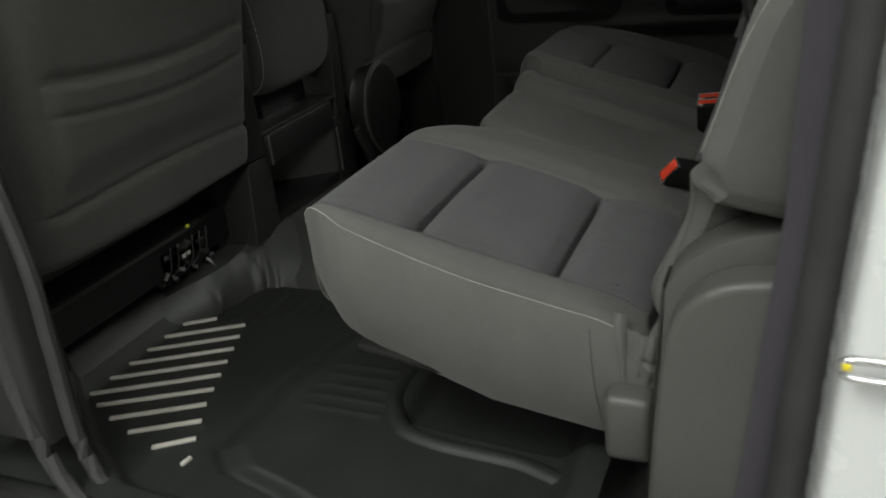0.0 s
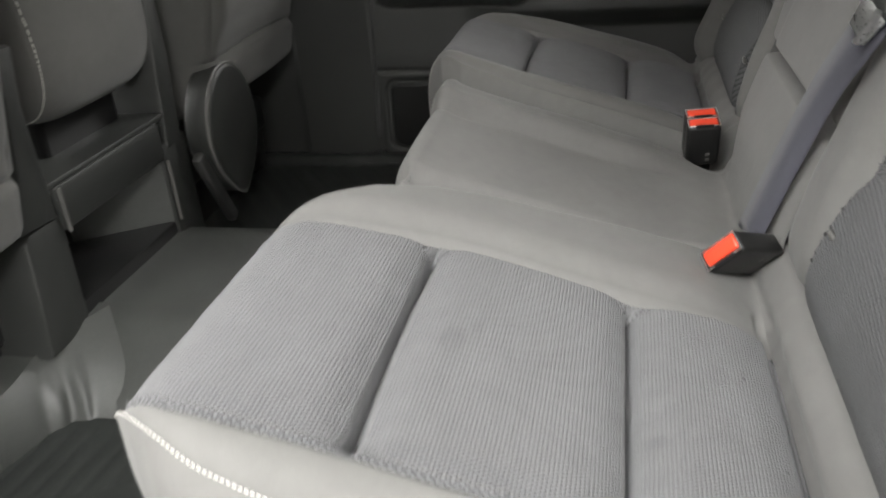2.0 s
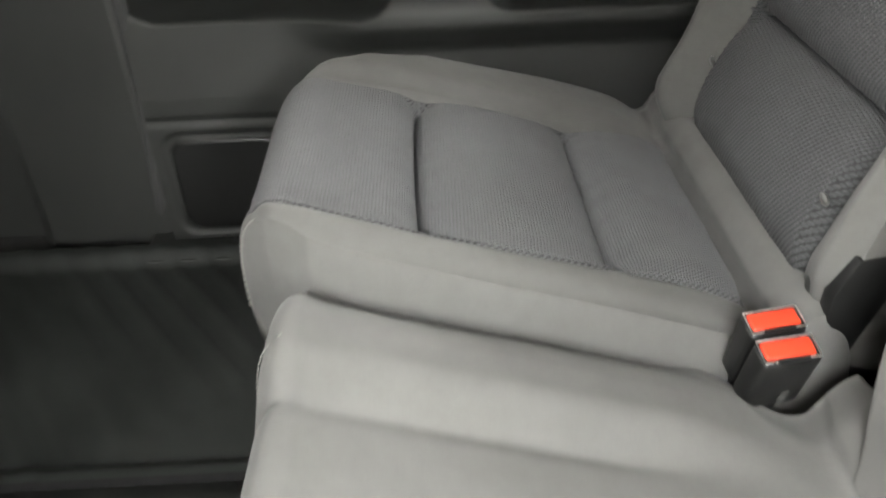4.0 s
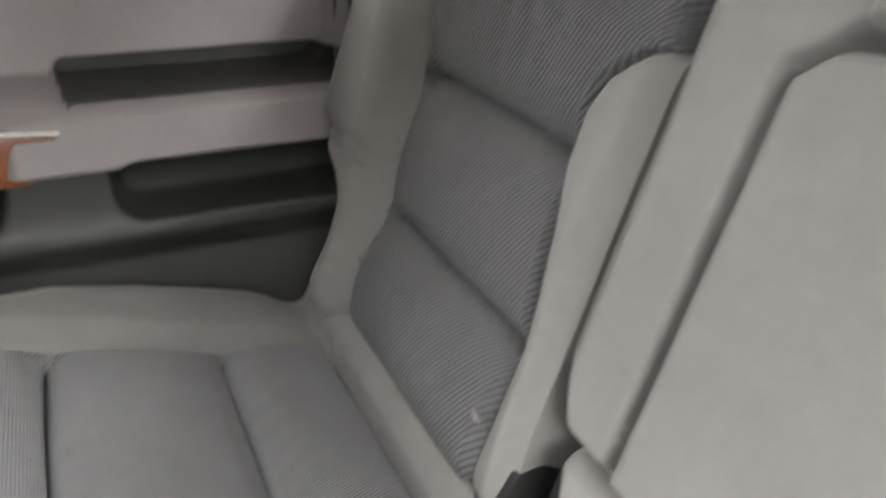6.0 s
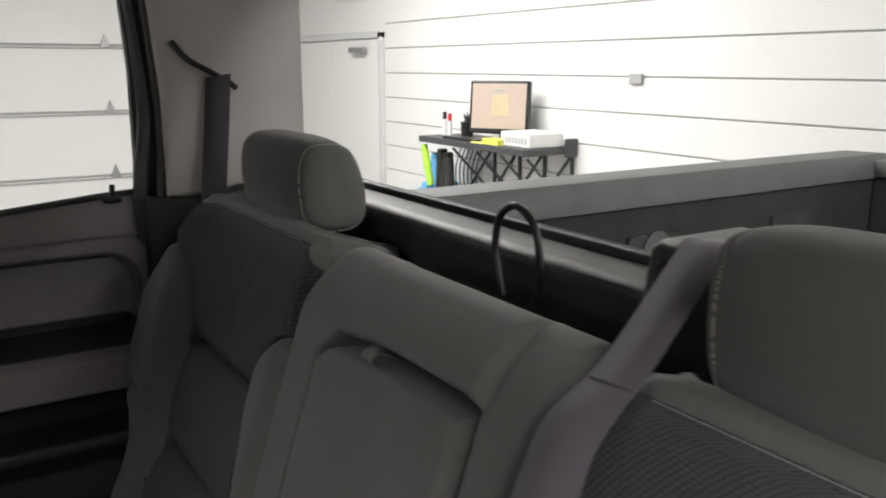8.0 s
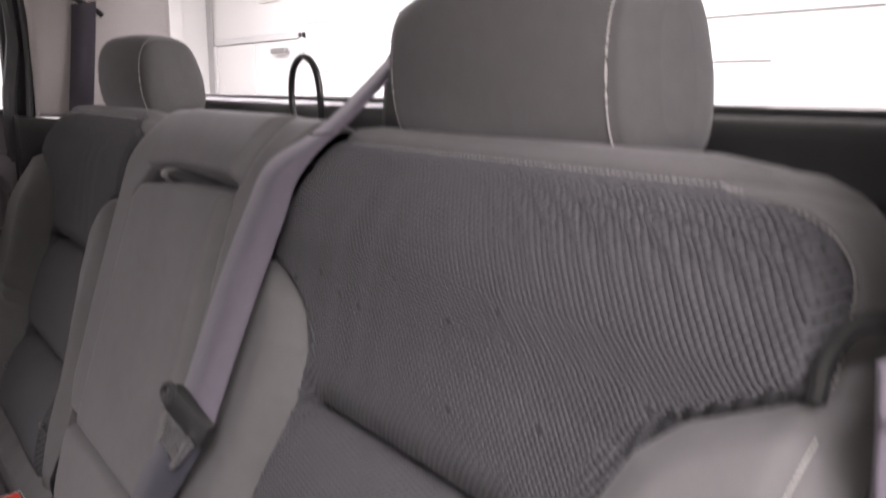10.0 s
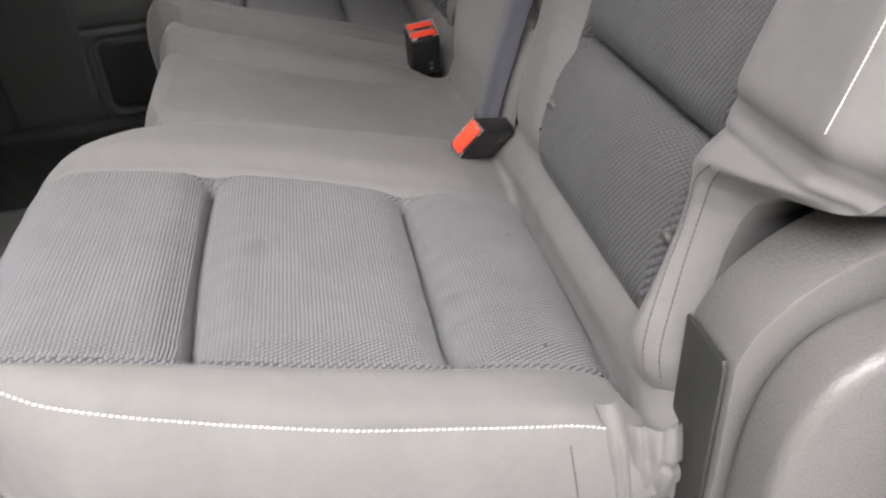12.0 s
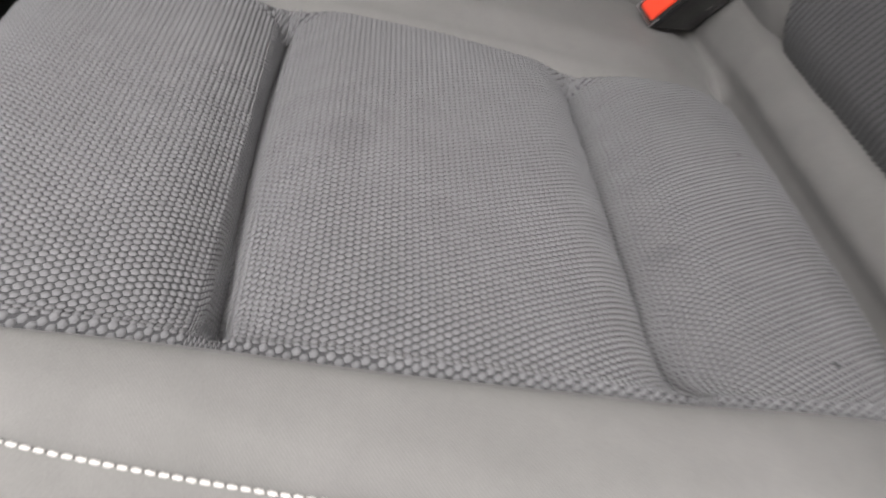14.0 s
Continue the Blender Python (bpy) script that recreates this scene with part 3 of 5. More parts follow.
def seat_back(name, dx, label, flip=False):
    """flip: the outboard bolster is on the far side."""

    def across_at(x):
        return dx - x if flip else dx + x
    top = thing(name, label, "seat back", (dx, 0, 0), "rear seat backs")

    def lines(h):
        a = lin(h, ((.20, .012), (.24, .005), (.26, .007), (.29, .017), (.32, .026), (.35, .030), (.375, .028), (.392, .020), (.403, .008), (.411, -.008), (.417, -.030), (.423, -.052), (.432, -.066), (.445, -.072), (.462, -.075), (.66, -.076), (.70, -.075), (.725, -.071), (.75, -.061), (.768, -.046), (.782, -.026), (.792, .0), (.80, .03)))
        b = lin(h, ((.20, .088), (.40, .092), (.50, .080), (.557, .066), (.59, .057), (.609, .051), (.637, .037), (.660, .012), (.680, -.028), (.692, -.050), (.715, -.050), (.736, -.046), (.750, -.039), (.761, -.025), (.768, -.006), (.772, .032), (.80, .05)))
        c = lin(h, ((.20, .398), (.40, .402), (.50, .384), (.557, .368), (.60, .367), (.63, .380), (.645, .398), (.657, .425), (.667, .465), (.69, .476), (.735, .474), (.752, .464), (.768, .445), (.80, .40)))
        d = lin(h, ((.20, .500), (.69, .500), (.73, .496), (.755, .487), (.775, .470), (.79, .445), (.80, .42))) if flip else lin(h, ((.20, .508), (.45, .505), (.52, .496), (.60, .476), (.70, .456), (.755, .450), (.775, .442), (.79, .430), (.80, .415)))
        if flip:
            a += (.014 + .016 * step(.50, .36, h)) * step(.79, .74, h)
            b += .045 * step(.72, .64, h)
            c += .050 * step(.70, .64, h) + .018 * step(.66, .69, h) * step(.765, .745, h)
        return a, max(b, a + .014), min(c, d - .006), d

    def place(u, v):
        h = v
        over = 0.0
        drop = 0.0
        if h > .79:                     # over the top and down behind
            k = (h - .79) / .12
            ang = min(1.0, k) * math.pi * .62
            over = -.045 * math.sin(ang) - .05 * max(0, k - .55)
            drop = .045 * (1 - math.cos(ang)) * .7
            hh = .79 + .012 * math.sin(min(1, k * 3) * math.pi / 2) - drop
        else:
            hh = h
        a, b, c, d = lines(min(h, .80))
        if u < 0:                       # outboard side of the bolster
            k = -u
            dd = (bolster(a, h) - .030 * max(0.0, (min(h, .79) - .69) / .10) ** 2 - .022) * (1 - k) - .105 * k
            low = step(.418, .400, h)
            dd = dd * (1 - low) + low * ((bolster(a, h) - .036) * (1 - k) - .075 * k)
            return on_back(across_at(a + .004 * math.sin(math.pi * k) + .03 * k * k + .012 * low * k), hh, dd + over)
        if u > 3:
            k = u - 3
            return on_back(across_at(d + .004 * math.sin(math.pi * k)), hh, -.020 - .030 * max(0.0, (min(h, .79) - .69) / .10) ** 2 - .10 * k + over)
        w = min(2, int(u))
        f = u - w
        e = ((a, b), (b, c), (c, d))[w]
        x = e[0] + (e[1] - e[0]) * f
        dd = bolster(x, h)
        if w == 1 or h > .70:
            ins = step(0, .012, x - b) * step(0, .012, c - x)
        else:
            ins = 0
        for g, dep in ((.391, .028), (.557, .026)):
            dd -= dep * (.5 * dip(h, g, .004) + .5 * dip(h, g, .017)) * ins
        if ins:
            for lo, hi, amp in ((.24, .391, .013), (.391, .557, .011), (.557, .775, .012)):
                if lo < h < hi:
                    dd += amp * math.sin(math.pi * (h - lo) / (hi - lo)) ** .8 * ins
            if h > .56:
                fold = dip(x, .30, .014) * .0024 + dip(x, .345, .016) * .002 + dip(x, .265, .012) * .0012
                dd -= fold * step(.57, .62, h) * step(.775, .70, h)
                dd -= .0016 * math.sin((h * .4 + x) * 420) * step(.70, .735, h) * step(.775, .755, h) * step(.24, .12, x)
        dd -= .008 * dip(h, .441, .008) * step(.06, .03, x)
        dd -= .004 * (dip(x, b, .004) + dip(x, c, .004)) * step(.775, .76, h)
        dd -= .016 * step(.275, .215, h)
        dd -= .030 * max(0.0, (min(h, .79) - .69) / .10) ** 2
        dd -= .004 * dip(h, .777, .004)
        dd += .0014 * noise.noise((x * 8 + dx, h * 8, 7.7)) + .0006 * noise.noise((x * 30, h * 30, 1.7 + dx))
        dd -= .020 * (1 - step(0, .022, d - x)) + .022 * (1 - step(0, .030, x - a))
        dd -= .014 * step(.418, .400, h) * (1 - step(0, .052, x - a))
        if w == 0 and .44 < h < .675:
            dd -= .0022 * dip(x, -.054, .0016)
        return on_back(across_at(x), hh, dd + over)

    def bolster(x, h):
        a, b, c, d = lines(min(h, .80))
        near = step(b + .002, b - .045, x) * (.034 * math.sqrt(step(.428, .466, h)) * step(.74, .58, h) + .038 * step(.18, .25, h) * math.sqrt(step(.450, .400, h)) + .004)
        far = step(c - .002, c + .035, x) * (.012 * step(.20, .35, h) * step(.72, .62, h) + .002)
        hollow = lin(h, ((.2, .004), (.31, .0), (.391, -.006), (.48, -.013), (.557, -.019), (.64, -.014), (.72, -.004), (.777, .0), (.9, .0)))
        return near + far + hollow * step(b - .02, b + .02, x) * step(c + .02, c - .02, x)

    us = spread((-1, 0, 8), (0, 1, 22), (1, 2, 56), (2, 3, 16), (3, 4, 5))
    vs = spread((.20, .36, 40), (.36, .46, 50), (.46, .53, 18), (.53, .59, 26), (.59, .77, 50), (.77, .80, 12), (.80, .92, 18))

    def label_of(u, v):
        if u < 0:
            return "outer_side"
        if u > 3:
            return "inner_side"
        if v > .777:
            return "top_cap"
        if 1 < u < 2:
            return "lower_insert" if v < .391 else "middle_insert" if v < .557 else "upper_insert"
        return "outer_bolster" if u < 1 else "inner_bolster"
    made = sheet(place, us[::-1] if flip else us, vs, label_of)
    for k, me in list(made.items()):
        weave_of = threads(me, .0050, .0042, -32, .90, .95, .0008) if k.endswith("insert") else None
        made[k] = finish(k, me, BACK_INSERT if weave_of else CLOTH, top, "dark ribbed woven cloth, deepened for weaker light" if weave_of else "")
        if weave_of:
            tagged(finish("raised_weave", weave_of, BACK_THREAD, made[k], "slanting raised ribs"), kind="stuff")
    # thread down the bolster, and along the top seam
    line = []
    for k in range(41):
        h = .464 + .211 * k / 40
        a, b, c, d = lines(h)
        line.append(place(min(.93, max(.04, (-.047 - .011 * k / 40 - a) / (b - a))), h) + ED * .0012)
    part("bolster_stitching", stitches(spline(line, 88), r=.0007), DULL_STITCH if flip else STITCH, made["outer_bolster"], "white stitching down the bolster")
    line = [place(1.0 + .95 * k / 40, .776) + ED * .001 for k in range(41)]
    side = [place(.97, .69 + .085 * k / 12) + ED * .001 for k in range(13)]
    part("top_stitching", stitches(spline(side + line[::3], 120), r=.0009), DULL_STITCH, top)
    flap = [place(.22 + .08 * k / 30, .245 + .165 * k / 30) + ED * .0008 for k in range(31)]
    part("flap_seam", stitches(spline(flap[::3], 40), r=.0007), SEAM, made["outer_bolster"], "dark seam along the lower flap")
    flap = [place(.32 + .08 * k / 30, .245 + .165 * k / 30) + ED * .0008 for k in range(31)]
    part("flap_seam", stitches(spline(flap[::3], 40), r=.0007), SEAM, made["outer_bolster"], "dark seam along the lower flap")
    for x, h in ((.140, .324), (.445, .322)) if flip else ((.090, .327), (.374, .322)):
        bm = bmesh.new()
        bmesh.ops.create_uvsphere(bm, u_segments=14, v_segments=8, radius=.0065)
        m = Matrix.Translation(on_back(across_at(x), h, .012)) @ Matrix.Rotation(radians(-18 + 90), 4, "X") @ Matrix.Diagonal((1, 1, .5, 1))
        part("snap_button", turned(bm, m), TRIM, made["lower_insert"], "small round grey button", True)
    return top


seat_back("bench_seat_section", 0.0, "grey cloth seat back with ribbed dark inserts and thick bolster")
seat_back("bench_seat_section", 1.428, "grey cloth seat back beside the far door", True)


def middle_back():
    top = thing("middle_bench_section", "plain grey cloth middle seat back with folded armrest panel", "seat back", (.7, 0, 0), "rear seat backs")
    X0, X1 = .494, .928
    P0, P1 = .545, .826

    def panel_top(x):
        return .698 + .012 * step(P1, P1 - .16, x) - .022 * step(P1 - .035, P1, x)

    def place(u, v):
        h = v
        x1 = lin(h, ((.20, .815), (.25, .838), (.30, .862), (.34, .884), (.375, .905), (.40, .919), (.425, X1)))
        x0 = lin(h, ((.20, X0), (.50, X0), (.60, .480), (.70, .463), (.80, .458)))
        x = x0 + (x1 - x0) * u
        over = 0
        hh = h
        if h > .79:
            k = (h - .79) / .12
            ang = min(1.0, k) * math.pi * .62
            over = -.05 * math.sin(ang) - .05 * max(0, k - .55)
            hh = .79 + .014 * math.sin(min(1, k * 3) * math.pi / 2) - .045 * (1 - math.cos(ang)) * .7
        d = .012
        top_h = panel_top(x)
        inside = step(P0, P0 + .012, x) * step(P1, P1 - .012, x)
        low = step(.375, .385, h)
        panel = inside * low * step(top_h, top_h - .010, h)
        d += .008 * panel
        ring = (dip(x, P0, .0052) + dip(x, P1, .0052)) * low * step(top_h + .012, top_h, h)
        d -= .036 * ring
        d -= .052 * dip(h, top_h + .004, .0060) * inside
        # pad above the panel, with its own seam
        pad = step(P0 - .014, P0 - .002, x) * step(P1 - .030, P1 - .042, x) * step(top_h + .006, top_h + .02, h)
        d += .012 * pad * step(.84, .80, h)
        d -= .006 * (dip(x, P0 - .012, .003) + dip(x, P1 - .034, .003)) * step(top_h, top_h + .015, h)
        d -= .024 * dip(h, .374, .007)
        d += .010 * math.sin(math.pi * min(1, max(0, (h - .22) / .154))) * step(.38, .37, h)
        d -= .034 * max(0.0, (min(h, .79) - .70) / .09) ** 2
        hh -= (.006 * (1 - step(0, .022, x - x0)) + .022 * (1 - step(0, .055, X1 - x))) * step(.70, .78, h)
        d -= .014 * (1 - step(0, .020, x - x0)) + (.024 + .03 * step(.42, .36, h)) * (1 - step(0, .034, x1 - x))
        d += .0018 * noise.noise((x * 7, h * 7, 5.1))
        return on_back(x, hh, d + over)

    us = spread((0, 1, 110))
    vs = spread((.20, .36, 14), (.36, .40, 14), (.40, .66, 24), (.66, .74, 36), (.74, .80, 14), (.80, .92, 16))

    def label_of(u, v):
        x = X0 + (X1 - X0) * u
        th = panel_top(x)
        if v < .378:
            return "lower_panel"
        if P0 < x < P1 and v < th + .004:
            return "armrest_panel"
        if P0 - .012 < x < P1 - .034 and v > th:
            return "top_pad"
        return "inner_frame_panel" if x < .7 else "outer_frame_panel"
    for k, me in sheet(place, us, vs, label_of).items():
        finish(k, me, CLOTH, top)
    # pull loop on the armrest panel
    pts = [on_back(.700, .714, -.006), on_back(.701, .717, .010), on_back(.702, .715, .021), on_back(.703, .708, .026), on_back(.703, .703, .018)]
    me = strap(spline(pts, 16), [Vector((.0095, 0, .001))] * 17, .002)
    finish("pull_loop", me, PULL, top, "short grey fabric pull loop")
    part("backing", turned(rbox((X0 + .01, -.09, .25), (X1 - .01, -.05, .80), .008), Matrix.Translation((0, .048, .344)) @ Matrix.Rotation(radians(17.8), 4, "X") @ Matrix.Translation((0, -.048, -.344))), BLACK, top)
    return top


middle_back()


# ---- head restraints ----
def head_restraint(dx, label):
    """A rounded cushion with stitched side panels on two steel posts."""
    top = thing("head_restraint", label, "head restraint", (dx, -.17, .80), "head restraints")
    W, D, H = .134, .052, .070
    cx, cy, cz = dx + .258, -.178, .836

    def place(u, v):
        # u round the body in its side view, v across
        x = v * W
        t = abs(v)
        s = 1 - .10 * t ** 3
        if t > .93:
            s *= math.sqrt(max(0.0, 1 - ((t - .93) / .07) ** 2)) * .62 + .38 if t < 1 else .38
        a = u * 2 * math.pi - math.pi / 2
        ca, sa = math.cos(a), math.sin(a)
        e = .56
        y = D * math.copysign(abs(ca) ** e, ca) * s
        z = H * math.copysign(abs(sa) ** e, sa) * (s * .5 + .5)
        y += .10 * z - .012 * t ** 2 + (.014 if z > 0 else -.004) * (1 - (z / H) ** 2) * 0
        y *= 1.0 - .20 * max(0, z / H)
        z *= 1 - .15 * t ** 4
        z -= .0018 * dip(t, .89, .010)
        return (cx + x, cy + y, cz + z)
    us = spread((0, 1, 72))
    vs = spread((-1, -.93, 8), (-.93, -.89, 5), (-.89, .89, 40), (.89, .93, 5), (.93, 1, 8))
    made = sheet(place, us, vs, lambda u, v: "front_cover" if abs(v) < .89 else "side_cover" if v < 0 else "inner_cover")
    # swap so that u runs across
    for k, me in made.items():
        finish(k, me, CLOTH, top)
    for sgn in (-1, 1):
        bm = bmesh.new()
        ring = [bm.verts.new(place(k / 40, sgn)) for k in range(40)]
        f = bm.faces.new(ring)
        part("end_cap", bm, CLOTH, top)
        line = [Vector(place(k / 90, sgn * .89)) for k in range(91)]
        mid = Vector((cx, cy, cz))
        line = [p + (p - Vector((p.x, mid.y, mid.z))).normalized() * .0008 for p in line]
        part("stitching", stitches(line, r=.0010), STITCH if sgn < 0 else DULL_STITCH, top, "pale stitching round the side")
    for px in (-.06, .06):
        part("post", tube(spline([(cx + px, cy + .005, cz - .05), (cx + px, cy + .01, cz - .16)], 4), .006, 10), STEEL, top, "steel post", True)
    return top


head_restraint(0.0, "grey cloth head restraint with white side stitching")
head_restraint(.945, "grey cloth head restraint on the far seat")

# ---- cab: floor, walls, roof ----
def slab(name, a, b, material, label="", kind="structure", r=.0):
    return tagged(part(name, rbox(a, b, r), material), label, "", "", kind)


slab("floor", (-.28, -.34, -.05), (1.66, 2.1, -.006), CARPET, "black carpeted cab floor")
slab("ceiling", (-.22, -.42, 1.27), (1.62, 1.62, 1.33), HEADLINER, "pale grey cloth headliner")
slab("wall_front", (-.28, 2.0, -.05), (1.66, 2.1, .62), PLASTIC, "dark dashboard bulkhead")


def floor_hump():
    """Raised tunnel along the middle of the floor."""
    out = [(.472, -.004), (.49, .018), (.585, .088), (.60, .096), (.63, .100), (.86, .100), (.90, .094), (.98, .03), (1.02, -.004)]
    bm = prism(out, "y", .34, 1.9, .0)
    ob = part("floor_hump", bm, LIT_GREY, None, "", True)
    return tagged(ob, "dark rubber covered tunnel in the floor", "", "", "structure")


floor_hump()


# floor liner with pale bars, ribs and a raised rim
def floor_liner():
    top = thing("floor_mat", "black rubber floor mat with pale diagonal bars and raised rim", "floor mat", (.1, .8, 0))

    def z_of(x, y):
        z = .004
        edge = lin(y, ((.2, -.16), (.60, -.175), (.808, -.166), (.931, -.101), (1.017, -.036), (1.12, .04)))
        z += .026 * step(.022, .0, x - edge) + .034 * step(.045, .0, min(1.10 - y, y - .18))
        # swelling between the foot well and the part under the bench
        k = y - lin(x, ((-.13, .52), (-.099, .61), (-.078, .694), (-.036, .738), (.036, .744), (.172, .733), (.292, .71), (.40, .66)))
        z += .022 * step(.004, -.06, k) - .003 * dip(k, .004, .010)
        z -= .018 * step(.05, .07, x - .02 * step(.2, .5, y)) * step(.49, .46, y)
        z -= .0022 * (abs(math.sin(y * 105 + x * 8)) ** 10) * step(.01, .03, k) * step(.0, .012, x - .315 + .3 * (y - .93)) * step(.0, .03, .46 - x)
        z += .0025 * (abs(math.sin(x * 105)) ** 10) * step(.06, .07, x) * step(.22, .21, x) * step(.505, .515, y) * step(.66, .64, y)
        return z
    us, vs = spread((-.20, .47, 150)), spread((.15, 1.12, 190))
    made = sheet(lambda u, v: (u, v, z_of(u, v)), us, vs, lambda u, v: "tray")
    finish("tray", made["tray"], RUBBER, top)
    for i in range(11):
        k = i - 1
        left = Vector((.226 - .0493 * k, 1.067, 0)) if i < 6 else Vector((.029 - .025 * (i - 5) + .003 * max(0, i - 7), 1.071 - .040 * (i - 5) - .004 * (i - 5) ** 2, 0))
        right = Vector((.303 - .0412 * k, .929 - .0160 * k - .006 * max(0, i - 7), 0))
        if i == 0:
            left, right = Vector((.278, 1.064, 0)), Vector((.314, 1.006, 0))
        d = right - left
        m = Matrix.Translation((left + right) / 2 + Vector((0, 0, .0075))) @ d.to_track_quat("X", "Z").to_matrix().to_4x4()
        m = Matrix.Translation((0, 0, z_of(*((left + right) / 2).xy) - .004)) @ m
        part("bar", turned(rbox((-d.length / 2, -.0042, -.003), (d.length / 2, .0042, .003), .002), m), SILVER, top, "pale grey raised bar", True)
    # moulded wall in the front corner, with upright ridges, rising to the tunnel
    low = spline([(.24, 1.085, .0), (.30, 1.045, .0), (.335, 1.022, .0), (.39, 1.008, .0), (.445, .995, .0), (.463, .965, .0), (.478, .900, .0)], 90)
    high = spline([(.24, 1.13, .045), (.31, 1.085, .06), (.365, 1.035, .078), (.43, 1.032, .078), (.50, 1.034, .088), (.55, 1.015, .096), (.605, .985, .102)], 90)

    def wall(u, v):
        i = int(round(u * 90))
        p = low[i].lerp(high[i], v)
        out = .014 * (dip(u, .37, .03) + dip(u, .70, .035) + .8 * dip(u, .80, .03)) * math.sin(math.pi * min(1, .15 + v)) + .010 * math.sin(math.pi * v)
        return (p.x - out * .45, p.y - out * .9, p.z + .004 * v)
    made = sheet(wall, [k / 90 for k in range(91)], spread((0, 1, 16)), lambda u, v: "corner_wall")
    finish("corner_wall", made["corner_wall"], LIT_GREY, top, "upright moulded mat corner with ridges")
    ledge = sheet(lambda u, v: (high[int(round(u * 90))] + Vector((.05 * v, .10 * v, .008 * v))), [k / 90 for k in range(91)], spread((0, 1, 4)), lambda u, v: "ledge")
    finish("ledge", ledge["ledge"], LIT_GREY, top)
    ridge = [(.22, .520, .014), (.150, .518, .016), (.104, .503, .018), (.056, .466, .018), (.037, .407, .018), (.031, .335, .018), (.025, .267, .018), (.0, .195, .016)]
    part("moulded_ridge", tube(spline(ridge, 40), .017, 10), RUBBER, top, "rounded moulded ridge under the bench", True)
    return top


floor_liner()


# ---- rear wall with its window ----
def rear_wall():
    top = thing("wall_rear", "dark plastic rear cab wall below the window", "wall", (.7, -.3, 0), kind="structure")
    part("lower_panel", rbox((-.20, -.36, -.05), (1.60, -.30, .695), .004), PLASTIC, top)
    out = [(-.36, .690), (-.256, .690), (-.250, .780), (-.2475, .793), (-.2495, .801), (-.256, .8055), (-.268, .8065), (-.330, .800), (-.36, .800)]
    part("sill", prism(out, "x", -.18, 1.56, .002), DOOR_DARK, top, "grey plastic window sill", True)
    part("header", rbox((-.20, -.36, 1.20), (1.60, -.30, 1.29), .01), HEADLINER, top)
    return top


rear_wall()
win = thing("window_1", "wide rear cab window with thin black rubber frame", "window", (.7, -.34, .84), kind="structure")
part("window_frame", rbox((-.16, -.352, .798), (1.60, -.333, .811), .003), SEAL, win)
part("window_frame", rbox((1.588, -.352, .811), (1.603, -.335, 1.20), .003), SEAL, win)
part("window_frame", rbox((-.16, -.352, .811), (-.145, -.335, 1.20), .003), SEAL, win)
pane = part("pane", rbox((-.145, -.347, .811), (1.588, -.343, 1.20), .0), GLASS, win)
pane.visible_shadow = False


# ---- far side: door, pillar, belt ----
def pillar(out, x0, x1, name, material, parent, label=""):
    return part(name, prism(out, "x", x0, x1, .008), material, parent, label, True)


def far_pillar():
    top = thing("pillar_trim", "pale grey rear pillar trim with belt slot", "pillar trim", (1.58, -.2, .7), kind="structure")
    bm = prism([(-.080, .765), (-.080, .95), (-.068, 1.10), (-.05, 1.28), (-.36, 1.28), (-.36, .80), (-.20, .775), (-.13, .762)], "x", 1.565, 1.64, .012, 3)
    for v in bm.verts:
        k = step(-.16, -.36, v.co.y)
        v.co.x += .012 * k if v.co.x < 1.61 else 0
    part("upper_trim", bm, HEADLINER, top, "pale grey cloth-look upper trim", True)
    part("lower_trim", prism([(-.035, .10), (-.04, .768), (-.125, .758), (-.20, .77), (-.36, .79), (-.36, .10)], "x", 1.55, 1.64, .01), DOOR_DARK, top, "dark lower trim", True)
    part("door_seal", tube(spline([(1.60, -.030, .10), (1.60, -.035, .74), (1.605, -.055, .90), (1.61, -.05, 1.05), (1.61, -.03, 1.24)], 24), .013, 8), SEAL, top, "black rubber door seal", True)
    part("door_seal", tube(spline([(1.585, -.070, .76), (1.59, -.078, .90), (1.59, -.07, 1.05), (1.59, -.05, 1.26)], 20), .008, 8), SEAL, top, "black rubber door seal", True)
    out = spline([(1.560, -.10, 1.045), (1.556, -.125, 1.015), (1.553, -.16, .995), (1.55, -.20, .972), (1.55, -.212, .962)], 14)
    part("belt_slot", tube(out, .0055, 8), BLACK, top, "dark belt slot", True)
    return top


far_pillar()

belt = thing("seat_belt", "grey shoulder belt hanging from the far pillar", "seat belt", (1.55, -.18, .8), group="seat belts")
pts = spline([(1.547, -.178, .985), (1.538, -.168, .90), (1.528, -.155, .80), (1.518, -.145, .72), (1.50, -.135, .60)], 20)
finish("webbing", strap(pts, [Vector((.008, .0215, -.004))] * 21), SHADED_WEBBING, belt)
bm = bmesh.new()
bmesh.ops.create_cone(bm, cap_ends=True, segments=16, radius1=.014, radius2=.012, depth=.012)
part("anchor_button", turned(bm, Matrix.Translation((1.53, -.095, .705)) @ Matrix.Rotation(radians(70), 4, "Y")), PLASTIC, belt, "round dark belt stop", True)


